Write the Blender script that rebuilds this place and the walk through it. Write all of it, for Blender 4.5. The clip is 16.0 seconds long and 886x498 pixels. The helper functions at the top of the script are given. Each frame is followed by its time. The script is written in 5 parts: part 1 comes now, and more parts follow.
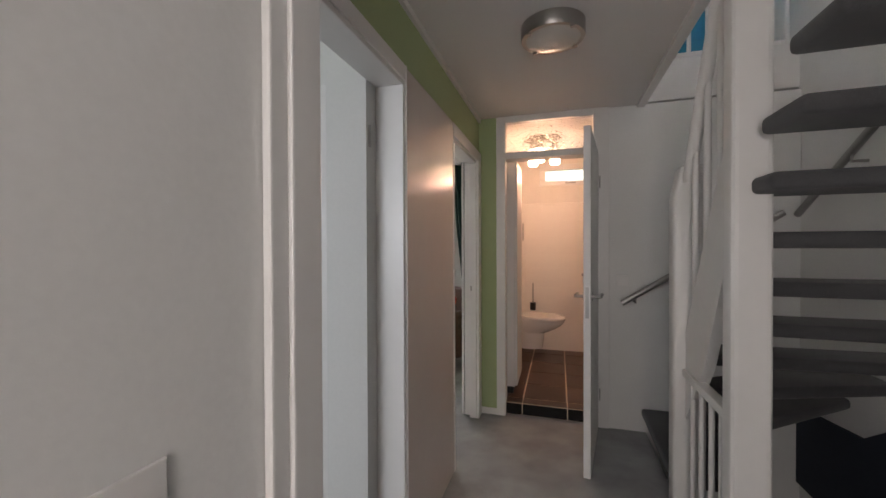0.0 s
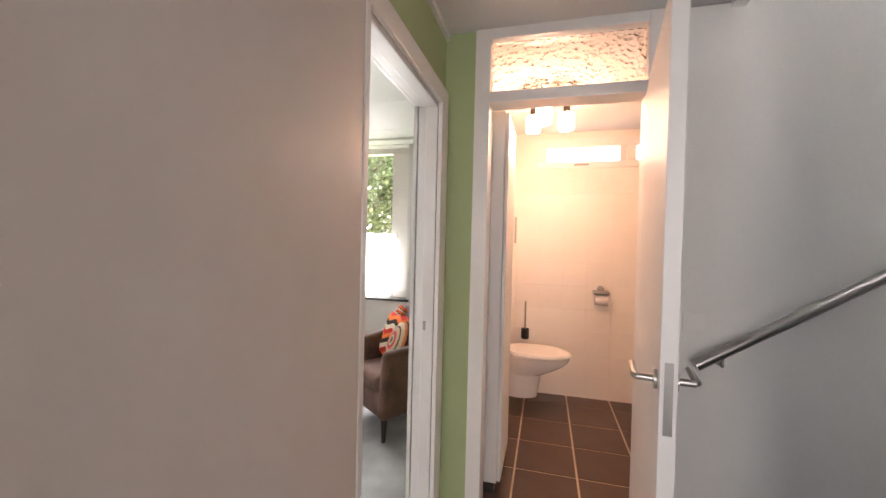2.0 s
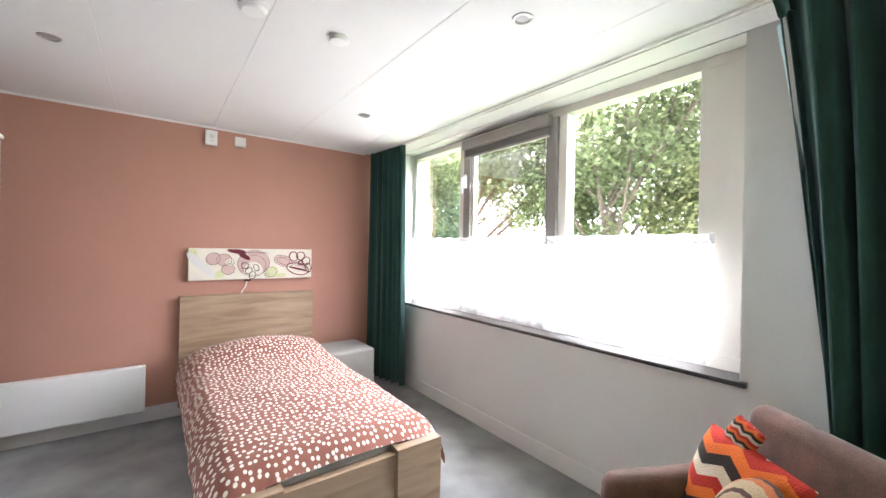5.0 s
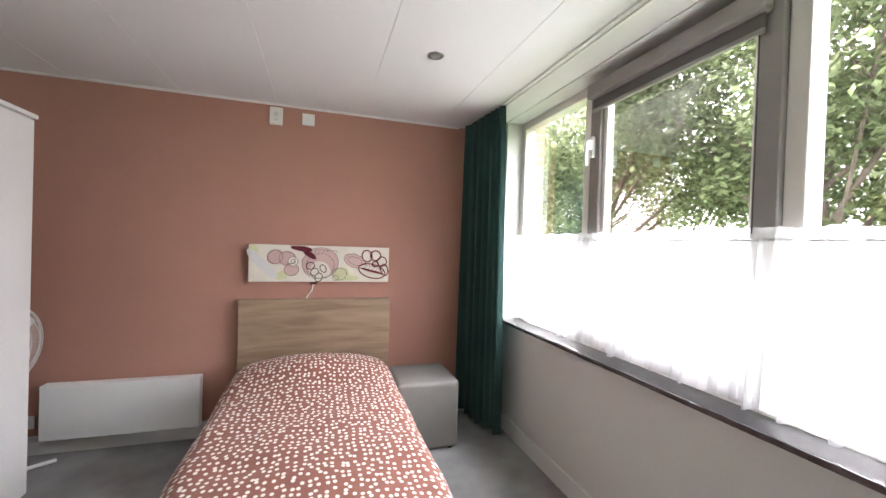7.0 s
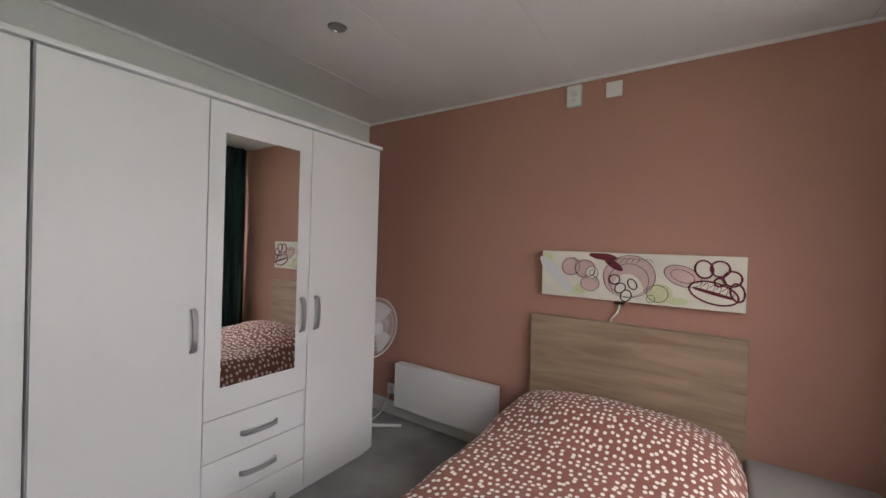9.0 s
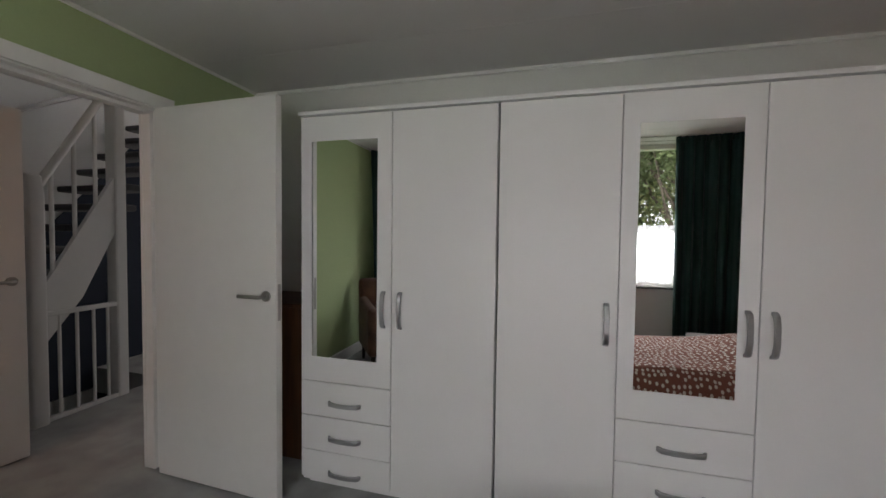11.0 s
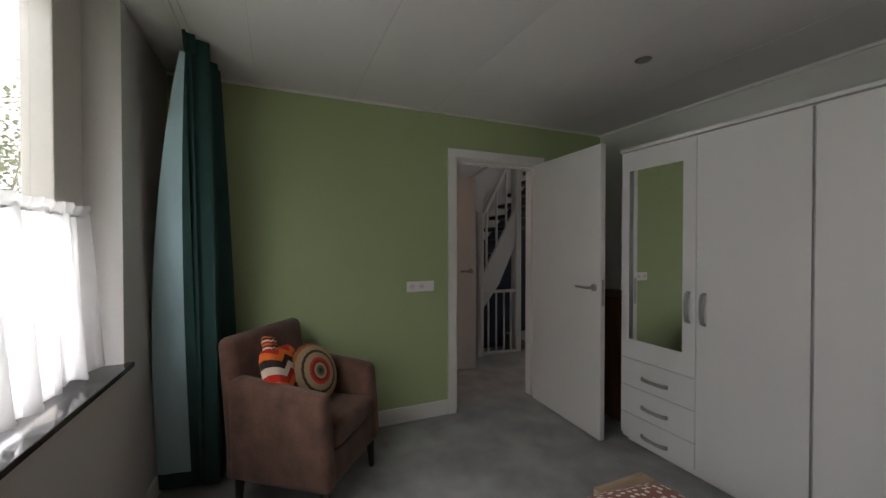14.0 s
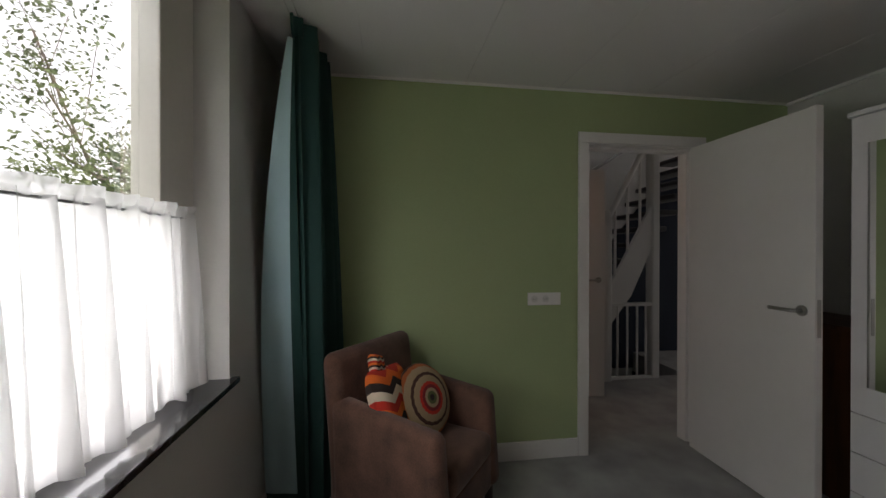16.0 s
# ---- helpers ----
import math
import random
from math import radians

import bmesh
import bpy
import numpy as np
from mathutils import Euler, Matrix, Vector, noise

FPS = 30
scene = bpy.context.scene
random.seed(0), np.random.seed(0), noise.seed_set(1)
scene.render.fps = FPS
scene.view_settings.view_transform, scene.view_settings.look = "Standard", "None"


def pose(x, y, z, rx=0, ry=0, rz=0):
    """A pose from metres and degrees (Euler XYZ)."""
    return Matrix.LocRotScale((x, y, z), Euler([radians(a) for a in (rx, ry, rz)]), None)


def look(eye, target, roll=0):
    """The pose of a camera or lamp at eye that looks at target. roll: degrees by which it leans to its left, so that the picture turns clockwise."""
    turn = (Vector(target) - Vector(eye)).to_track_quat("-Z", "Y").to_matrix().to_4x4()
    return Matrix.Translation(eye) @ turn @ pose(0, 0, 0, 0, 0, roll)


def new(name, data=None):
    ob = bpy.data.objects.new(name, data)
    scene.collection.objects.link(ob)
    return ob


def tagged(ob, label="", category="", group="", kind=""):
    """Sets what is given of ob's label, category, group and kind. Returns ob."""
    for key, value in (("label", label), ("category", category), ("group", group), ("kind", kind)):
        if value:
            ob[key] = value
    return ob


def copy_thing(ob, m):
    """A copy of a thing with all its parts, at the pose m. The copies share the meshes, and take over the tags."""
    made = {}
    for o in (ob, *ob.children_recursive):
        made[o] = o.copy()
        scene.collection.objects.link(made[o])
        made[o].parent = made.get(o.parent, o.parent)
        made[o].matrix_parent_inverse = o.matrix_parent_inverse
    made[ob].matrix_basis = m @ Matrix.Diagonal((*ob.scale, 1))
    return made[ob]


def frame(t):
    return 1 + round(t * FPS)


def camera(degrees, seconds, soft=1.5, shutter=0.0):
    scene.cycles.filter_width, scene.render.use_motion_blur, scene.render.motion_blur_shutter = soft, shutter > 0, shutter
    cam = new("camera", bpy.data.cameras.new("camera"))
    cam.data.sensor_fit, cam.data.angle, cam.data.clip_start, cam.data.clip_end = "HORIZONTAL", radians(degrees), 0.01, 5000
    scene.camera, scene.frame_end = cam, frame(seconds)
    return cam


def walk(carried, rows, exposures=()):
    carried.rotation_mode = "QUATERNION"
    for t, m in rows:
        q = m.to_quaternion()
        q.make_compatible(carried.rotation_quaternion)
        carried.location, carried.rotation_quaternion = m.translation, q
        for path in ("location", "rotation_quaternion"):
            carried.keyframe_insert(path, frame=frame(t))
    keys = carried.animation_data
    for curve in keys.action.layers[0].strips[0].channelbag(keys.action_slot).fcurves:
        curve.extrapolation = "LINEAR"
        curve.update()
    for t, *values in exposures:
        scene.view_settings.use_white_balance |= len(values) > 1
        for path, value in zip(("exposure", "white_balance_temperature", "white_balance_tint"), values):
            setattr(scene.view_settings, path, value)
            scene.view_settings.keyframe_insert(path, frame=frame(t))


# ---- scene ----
cam = camera(98.0, 16.0)
PATH = [
    (0, (0.624, 0.474, 1.371), (0.049, 2.389, 1.352), -0.2),
    (0.5, (0.576, 0.859, 1.387), (0.035, 2.784, 1.373), 0.4),
    (1, (0.532, 1.157, 1.363), (0.059, 3.101, 1.365), -0.0),
    (1.5, (0.439, 1.511, 1.393), (0.023, 3.468, 1.389), 0.3),
    (2, (0.482, 1.795, 1.403), (-0.033, 3.728, 1.375), 1.4),
    (2.5, (0.462, 2.072, 1.376), (-0.348, 3.901, 1.38), 1.3),
    (3, (0.354, 2.365, 1.382), (-0.543, 4.152, 1.379), 0.9),
    (3.5, (0.224, 2.638, 1.386), (-0.811, 4.349, 1.39), 1.1),
    (4, (0.134, 2.813, 1.396), (-1.192, 4.31, 1.375), 0.9),
    (4.2, (0.061, 2.931, 1.407), (-1.422, 4.273, 1.384), 0.4),
    (6.3, (-0.749, 3.787, 1.393), (-2.457, 4.828, 1.397), 1.7),
    (6.5, (-0.8, 3.863, 1.406), (-2.573, 4.789, 1.402), 1.8),
    (7, (-1.016, 4.03, 1.4), (-2.922, 4.634, 1.379), 1.9),
    (7.5, (-1.21, 4.124, 1.365), (-3.195, 4.369, 1.366), 1.9),
    (8, (-1.348, 4.283, 1.357), (-3.335, 4.056, 1.346), 2.2),
    (8.2, (-1.433, 4.327, 1.375), (-3.397, 3.948, 1.35), 2.2),
    (10.3, (-2.11, 4.41, 1.368), (-2.387, 2.43, 1.328), 1.5),
    (10.5, (-2.175, 4.457, 1.368), (-2.21, 2.458, 1.3), 1.1),
    (11, (-2.196, 4.396, 1.362), (-1.679, 2.465, 1.29), 0.7),
    (11.5, (-2.261, 4.288, 1.363), (-1.261, 2.557, 1.293), 0.2),
    (12, (-2.335, 4.302, 1.365), (-0.974, 2.837, 1.313), 0.0),
    (12.5, (-2.568, 4.452, 1.35), (-0.991, 3.224, 1.316), -0.2),
    (13, (-2.666, 4.541, 1.362), (-0.96, 3.498, 1.332), -0.1),
    (13.5, (-2.76, 4.696, 1.366), (-0.98, 3.784, 1.344), -0.0),
    (14, (-2.9, 4.802, 1.349), (-1.062, 4.014, 1.325), -0.0),
    (14.5, (-2.963, 4.824, 1.331), (-1.077, 4.158, 1.31), 0.0),
    (15, (-2.946, 4.858, 1.321), (-1.021, 4.319, 1.307), 0.1),
    (15.5, (-2.817, 4.853, 1.329), (-0.856, 4.46, 1.316), 0.2),
    (16, (-2.469, 4.801, 1.353), (-0.49, 4.51, 1.347), 0.1),
]
EXPOSURE = [
    (0, 3.2, 6650, 17), (0.5, 3.4, 6620, 17), (1, 3.65, 6600, 17), (1.5, 3.95, 6700, 18), (2, 4.25, 6700, 20), (3, 4.5, 6600, 20), (4.2, 4.3, 6250, 18), (6.3, 3.6, 6300, 18), (7, 3.4, 6400, 19),
    (8.2, 3.0, 6500, 19), (10.3, 2.25, 6600, 17), (11, 2.2, 6600, 17), (12.5, 2.15, 6650, 18), (13.5, 1.8, 6650, 18), (14.5, 1.5, 6700, 17), (16, 1.2, 6750, 17)]
walk(cam, [(t, look(eye, target, roll)) for t, eye, target, roll in PATH], EXPOSURE)

# ---------------- world, sun, lights ----------------
world = bpy.data.worlds.new("world")
scene.world = world
world.use_nodes = True
wn = world.node_tree
sky = wn.nodes.new("ShaderNodeTexSky")
sky.sky_type, sky.sun_disc = "NISHITA", False
sky.air_density, sky.dust_density, sky.ozone_density = 1.0, 4.0, 0.6
sky.sun_elevation, sky.sun_rotation = radians(48), radians(250)
# thin bright cloud over most of the sky
cloud, puffs, spot_on = wn.nodes.new("ShaderNodeMix"), wn.nodes.new("ShaderNodeTexNoise"), wn.nodes.new("ShaderNodeTexCoord")
cloud.data_type = "RGBA"
cloud.inputs[7].default_value = (8.0, 8.2, 8.4, 1.0)
puffs.inputs["Scale"].default_value, puffs.inputs["Detail"].default_value = 2.0, 6.0
cover = wn.nodes.new("ShaderNodeMapRange")
cover.inputs[1].default_value, cover.inputs[2].default_value, cover.inputs[3].default_value, cover.inputs[4].default_value = 0.3, 0.6, 0.65, 0.95
wn.links.new(spot_on.outputs["Generated"], puffs.inputs["Vector"])
wn.links.new(puffs.outputs[0], cover.inputs[0])
wn.links.new(cover.outputs[0], cloud.inputs[0])
wn.links.new(sky.outputs[0], cloud.inputs[6])
wn.links.new(cloud.outputs[2], wn.nodes["Background"].inputs[0])
wn.nodes["Background"].inputs[1].default_value = 0.15


def lamp(name, kind, m, energy, colour, **more):
    data = bpy.data.lights.new(name, kind)
    data.energy, data.color = energy, colour
    for key, value in more.items():
        if key == "size":
            data.shape, data.size = "RECTANGLE", value
        elif key == "size_y":
            data.size_y = value
        elif key == "spread":
            data.spread = value
        elif key == "angle":
            data.angle = value
        elif key == "soft":
            data.shadow_soft_size = value
    ob = new(name, data)
    ob.matrix_world = m
    return ob


SUN_DIR = Vector((math.sin(radians(250)) * math.cos(radians(48)), math.cos(radians(250)) * math.cos(radians(48)), math.sin(radians(48))))
lamp("sun", "SUN", look(SUN_DIR * 50, (0, 0, 0)), 4.5, (1.0, 0.94, 0.86), angle=radians(0.6))
# daylight of the front room's window
lamp("front_room_daylight", "AREA", look((-1.6, -1.9, 1.6), (-1.4, 1.8, 1.3)), 5.2, (0.86, 0.945, 1.0), size=1.8, size_y=1.2)
# added fill lamp at the landing end, where no window is built
lamp("landing_window_daylight", "AREA", look((0.6, -0.88, 1.35), (0.3, 2.0, 1.2)), 2.6, (1.0, 0.96, 0.92), size=0.8, size_y=1.3)
# sky light above the bedroom window head, outside
lamp("window_daylight", "AREA", look((-2.2, 6.25, 3.05), (-2.2, 4.0, 0.6)), 17, (0.93, 0.97, 1.0), size=2.8, size_y=0.7)
# sky light in the lower half of the window opening, behind the net
lamp("window_opening_daylight", "AREA", look((-2.28, 5.69, 1.17), (-2.28, 4.0, 0.72)), 13, (0.95, 0.98, 1.0), size=2.75, size_y=0.5, spread=radians(165))
for lx, ly in ((0.38, 4.46), (0.45, 4.29), (0.59, 4.44)):
    lamp("bathroom_bulb", "POINT", pose(lx, ly, 2.04), 0.36, (1.0, 0.49, 0.31), soft=0.03)


# ---------------- materials ----------------
def principled(name):
    m = bpy.data.materials.new(name)
    m.use_nodes = True
    return m, m.node_tree, m.node_tree.nodes["Principled BSDF"]


def rgb(c):
    return (*c, 1.0)


def mat(name, colour, rough=0.6, metal=0.0, vary=0.08, scale=3.0, fine=60.0, bump=0.05, coat=0.0, stretch=(1, 1, 1), sheen=0.0, per_object=0.0, spec=0.5, dist=0.004):
    """Base colour varied by a wide and a fine noise, with fine relief."""
    m, nt, p = principled(name)
    N, L = nt.nodes.new, nt.links.new
    tc = N("ShaderNodeTexCoord")
    mp = N("ShaderNodeMapping")
    mp.inputs["Scale"].default_value = stretch
    L(tc.outputs["Object"], mp.inputs["Vector"])
    wide, small = N("ShaderNodeTexNoise"), N("ShaderNodeTexNoise")
    wide.inputs["Scale"].default_value, small.inputs["Scale"].default_value = scale, fine
    wide.inputs["Detail"].default_value, small.inputs["Detail"].default_value = 4, 3
    for n in (wide, small):
        L(mp.outputs[0], n.inputs["Vector"])
    mix = N("ShaderNodeMix")
    mix.data_type, mix.blend_type = "RGBA", "MIX"
    mix.inputs[6].default_value = rgb([max(0, c * (1 - vary)) for c in colour])
    mix.inputs[7].default_value = rgb([min(1, c * (1 + vary)) for c in colour])
    add = N("ShaderNodeMath")
    add.operation = "MULTIPLY_ADD"
    L(small.outputs[0], add.inputs[0])
    add.inputs[1].default_value = 0.5
    L(wide.outputs[0], add.inputs[2])
    ramp = N("ShaderNodeMapRange")
    ramp.inputs[1].default_value, ramp.inputs[2].default_value = 0.45, 1.05
    L(add.outputs[0], ramp.inputs[0])
    L(ramp.outputs[0], mix.inputs[0])
    out = mix.outputs[2]
    if per_object:
        info, hsv = N("ShaderNodeObjectInfo"), N("ShaderNodeHueSaturation")
        mr = N("ShaderNodeMapRange")
        mr.inputs[3].default_value, mr.inputs[4].default_value = 1 - per_object, 1 + per_object
        L(info.outputs["Random"], mr.inputs[0])
        L(mr.outputs[0], hsv.inputs["Value"])
        L(out, hsv.inputs["Color"])
        out = hsv.outputs[0]
    L(out, p.inputs["Base Color"])
    p.inputs["Roughness"].default_value, p.inputs["Metallic"].default_value = rough, metal
    p.inputs["Coat Weight"].default_value = coat
    p.inputs["Sheen Weight"].default_value = sheen
    p.inputs["Specular IOR Level"].default_value = spec
    if bump:
        b = N("ShaderNodeBump")
        b.inputs["Strength"].default_value, b.inputs["Distance"].default_value = bump, dist
        L(add.outputs[0], b.inputs["Height"])
        L(b.outputs[0], p.inputs["Normal"])
    return m


def wood(name, light, dark, along=(1.2, 14, 14), rough=0.5):
    m, nt, p = principled(name)
    N, L = nt.nodes.new, nt.links.new
    tc, mp, no, ramp, bp = N("ShaderNodeTexCoord"), N("ShaderNodeMapping"), N("ShaderNodeTexNoise"), N("ShaderNodeValToRGB"), N("ShaderNodeBump")
    mp.inputs["Scale"].default_value = along
    L(tc.outputs["Object"], mp.inputs[0])
    L(mp.outputs[0], no.inputs["Vector"])
    no.inputs["Scale"].default_value, no.inputs["Detail"].default_value, no.inputs["Distortion"].default_value = 2.0, 8, 0.7
    ramp.color_ramp.elements[0].position, ramp.color_ramp.elements[1].position = 0.34, 0.66
    ramp.color_ramp.elements[0].color, ramp.color_ramp.elements[1].color = rgb(dark), rgb(light)
    L(no.outputs[0], ramp.inputs[0])
    L(ramp.outputs[0], p.inputs["Base Color"])
    bp.inputs["Strength"].default_value, bp.inputs["Distance"].default_value = 0.12, 0.003
    L(no.outputs[0], bp.inputs["Height"])
    L(bp.outputs[0], p.inputs["Normal"])
    p.inputs["Roughness"].default_value = rough
    return m


def glass(name, tint=(1, 1, 1), rough=0.0, relief=0.0, glare_streaks=0.0):
    """Thin clear pane: mostly lets through, with a mirror share by Fresnel."""
    m = bpy.data.materials.new(name)
    m.use_nodes = True
    nt = m.node_tree
    nt.nodes.clear()
    N, L = nt.nodes.new, nt.links.new
    out, mix, tr, gl, fr = N("ShaderNodeOutputMaterial"), N("ShaderNodeMixShader"), N("ShaderNodeBsdfTransparent"), N("ShaderNodeBsdfGlossy"), N("ShaderNodeFresnel")
    tr.inputs[0].default_value = rgb(tint)
    gl.inputs["Roughness"].default_value = rough
    fr.inputs[0].default_value = 1.45
    if relief:
        no, bp, tc = N("ShaderNodeTexVoronoi"), N("ShaderNodeBump"), N("ShaderNodeTexCoord")
        no.inputs["Scale"].default_value = 45
        L(tc.outputs["Object"], no.inputs["Vector"])
        bp.inputs["Strength"].default_value, bp.inputs["Distance"].default_value = relief, 0.02
        L(no.outputs[0], bp.inputs["Height"])
        L(bp.outputs[0], gl.inputs["Normal"])
        L(bp.outputs[0], fr.inputs["Normal"])
        rf = N("ShaderNodeBsdfRefraction")
        rf.inputs["IOR"].default_value, rf.inputs["Roughness"].default_value = 1.2, 0.22
        L(bp.outputs[0], rf.inputs["Normal"])
        L(rf.outputs[0], mix.inputs[1])
    else:
        L(tr.outputs[0], mix.inputs[1])
    part_of = N("ShaderNodeMath")
    part_of.operation = "MULTIPLY"
    part_of.inputs[1].default_value = 0.35
    L(fr.outputs[0], part_of.inputs[0])
    L(part_of.outputs[0], mix.inputs[0])
    L(gl.outputs[0], mix.inputs[2])
    last = mix
    if glare_streaks:
        # uneven white streaks down the pane, reflections and haze put into the colour
        last, di, tl, half, co, st, ns, rg = N("ShaderNodeMixShader"), N("ShaderNodeBsdfDiffuse"), N("ShaderNodeBsdfTranslucent"), N("ShaderNodeMixShader"), N("ShaderNodeTexCoord"), N("ShaderNodeMapping"), N("ShaderNodeTexNoise"), N("ShaderNodeMapRange")
        st.inputs["Scale"].default_value = (14, 14, 0.5)
        ns.inputs["Scale"].default_value, ns.inputs["Detail"].default_value = 1.5, 5
        rg.inputs[1].default_value, rg.inputs[2].default_value, rg.inputs[3].default_value, rg.inputs[4].default_value = 0.35, 0.7, glare_streaks * 0.4, glare_streaks * 1.6
        for s in (di, tl):
            s.inputs[0].default_value = (0.85, 0.84, 0.82, 1)
        L(co.outputs["Object"], st.inputs[0])
        L(st.outputs[0], ns.inputs["Vector"])
        L(ns.outputs[0], rg.inputs[0])
        L(di.outputs[0], half.inputs[1])
        L(tl.outputs[0], half.inputs[2])
        L(rg.outputs[0], last.inputs[0])
        L(mix.outputs[0], last.inputs[1])
        L(half.outputs[0], last.inputs[2])
    L(last.outputs[0], out.inputs[0])
    return m


def sheer(name, colour, through_share, clear_share=0.0):
    """Cloth that lets light through; clear_share leaves gaps between threads."""
    m = bpy.data.materials.new(name)
    m.use_nodes = True
    nt = m.node_tree
    nt.nodes.clear()
    N, L = nt.nodes.new, nt.links.new
    out, a, b = N("ShaderNodeOutputMaterial"), N("ShaderNodeMixShader"), N("ShaderNodeMixShader")
    di, tl, tr = N("ShaderNodeBsdfDiffuse"), N("ShaderNodeBsdfTranslucent"), N("ShaderNodeBsdfTransparent")
    tc, wv, mr = N("ShaderNodeTexCoord"), N("ShaderNodeTexNoise"), N("ShaderNodeMix")
    wv.inputs["Scale"].default_value = 9
    mr.data_type = "RGBA"
    mr.inputs[6].default_value, mr.inputs[7].default_value = rgb([c * 0.9 for c in colour]), rgb(colour)
    L(tc.outputs["Object"], wv.inputs["Vector"])
    L(wv.outputs[0], mr.inputs[0])
    for s in (di, tl):
        L(mr.outputs[2], s.inputs[0])
    a.inputs[0].default_value, b.inputs[0].default_value = through_share, clear_share
    L(di.outputs[0], a.inputs[1])
    L(tl.outputs[0], a.inputs[2])
    L(a.outputs[0], b.inputs[1])
    L(tr.outputs[0], b.inputs[2])
    L(b.outputs[0], out.inputs[0])
    return m


def glow(name, colour, strength):
    m, nt, p = principled(name)
    p.inputs["Base Color"].default_value = rgb(colour)
    p.inputs["Emission Color"].default_value = rgb(colour)
    p.inputs["Emission Strength"].default_value = strength
    return m


def dots(name, ground, spot):
    """Printed cotton with uneven light spots, laid out by the cloth's own coordinates in metres."""
    m, nt, p = principled(name)
    N, L = nt.nodes.new, nt.links.new
    tc, vo, st, mix, no, g2 = N("ShaderNodeTexCoord"), N("ShaderNodeTexVoronoi"), N("ShaderNodeMapRange"), N("ShaderNodeMix"), N("ShaderNodeTexNoise"), N("ShaderNodeMix")
    vo.voronoi_dimensions = "2D"
    vo.inputs["Scale"].default_value, vo.inputs["Randomness"].default_value = 30, 0.62
    L(tc.outputs["UV"], vo.inputs["Vector"])
    st.inputs[1].default_value, st.inputs[2].default_value, st.inputs[3].default_value, st.inputs[4].default_value = 0.23, 0.29, 1, 0
    L(vo.outputs["Distance"], st.inputs[0])
    no.inputs["Scale"].default_value = 14
    L(tc.outputs["UV"], no.inputs["Vector"])
    g2.data_type = mix.data_type = "RGBA"
    g2.inputs[6].default_value, g2.inputs[7].default_value = rgb([c * 0.8 for c in ground]), rgb([c * 1.2 for c in ground])
    L(no.outputs[0], g2.inputs[0])
    L(g2.outputs[2], mix.inputs[6])
    mix.inputs[7].default_value = rgb(spot)
    L(st.outputs[0], mix.inputs[0])
    L(mix.outputs[2], p.inputs["Base Color"])
    p.inputs["Roughness"].default_value = 0.9
    p.inputs["Sheen Weight"].default_value = 0.1
    w, b = N("ShaderNodeTexNoise"), N("ShaderNodeBump")
    w.inputs["Scale"].default_value, w.inputs["Detail"].default_value = 7, 5
    L(tc.outputs["UV"], w.inputs["Vector"])
    b.inputs["Strength"].default_value, b.inputs["Distance"].default_value = 0.35, 0.02
    L(w.outputs[0], b.inputs["Height"])
    L(b.outputs[0], p.inputs["Normal"])
    return m


def striped(name, colours, repeat, zigzag=0.0, teeth=4.0, rings=False):
    """Knitted bands: along v with a zigzag in u, or rings round the middle."""
    m, nt, p = principled(name)
    N, L = nt.nodes.new, nt.links.new

    def op(kind, a, b=None):
        n = N("ShaderNodeMath")
        n.operation = kind
        for i, v in enumerate((a, b)):
            if v is None:
                continue
            if isinstance(v, (int, float)):
                n.inputs[i].default_value = v
            else:
                L(v, n.inputs[i])
        return n.outputs[0]

    tc, sep, ramp = N("ShaderNodeTexCoord"), N("ShaderNodeSeparateXYZ"), N("ShaderNodeValToRGB")
    L(tc.outputs["UV"], sep.inputs[0])
    if rings:
        dx, dy = op("SUBTRACT", sep.outputs[0], 0.5), op("SUBTRACT", sep.outputs[1], 0.5)
        r = op("SQRT", op("ADD", op("MULTIPLY", dx, dx), op("MULTIPLY", dy, dy)))
        ang = op("ARCTAN2", dy, dx)
        wob = op("MULTIPLY", op("PINGPONG", op("MULTIPLY", ang, 20 / math.tau), 0.5), 0.016)
        level = op("MULTIPLY", op("ADD", r, wob), 1.9)
    else:
        tri = op("PINGPONG", op("MULTIPLY", sep.outputs[0], teeth), 0.5)
        level = op("FRACT", op("MULTIPLY", op("ADD", sep.outputs[1], op("MULTIPLY", tri, zigzag)), repeat))
    cr = ramp.color_ramp
    cr.interpolation = "CONSTANT"
    while len(cr.elements) < len(colours):
        cr.elements.new(0.5)
    for i, c in enumerate(colours):
        cr.elements[i].position, cr.elements[i].color = i / len(colours), rgb(c)
    L(level, ramp.inputs[0])
    L(ramp.outputs[0], p.inputs["Base Color"])
    no, b = N("ShaderNodeTexNoise"), N("ShaderNodeBump")
    no.inputs["Scale"].default_value = 70
    L(tc.outputs["UV"], no.inputs["Vector"])
    b.inputs["Strength"].default_value, b.inputs["Distance"].default_value = 0.6, 0.01
    L(no.outputs[0], b.inputs["Height"])
    L(b.outputs[0], p.inputs["Normal"])
    p.inputs["Roughness"].default_value = 0.95
    return m


PAINT_WHITE = mat("white_gloss_paint", (0.74, 0.73, 0.71), 0.32, vary=0.03, bump=0.04, fine=25)
DOOR_WHITE = mat("white_door_lacquer", (0.72, 0.71, 0.69), 0.46, vary=0.03, bump=0.05, fine=18)
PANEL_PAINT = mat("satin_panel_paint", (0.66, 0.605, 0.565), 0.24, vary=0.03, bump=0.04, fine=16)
WALL_WHITE = mat("white_wall", (0.74, 0.74, 0.72), 0.85, vary=0.05, scale=1.2, fine=90, bump=0.15)
WALL_GREEN = mat("sage_green_wall", (0.37, 0.45, 0.24), 0.85, vary=0.05, scale=1.3, fine=90, bump=0.15)
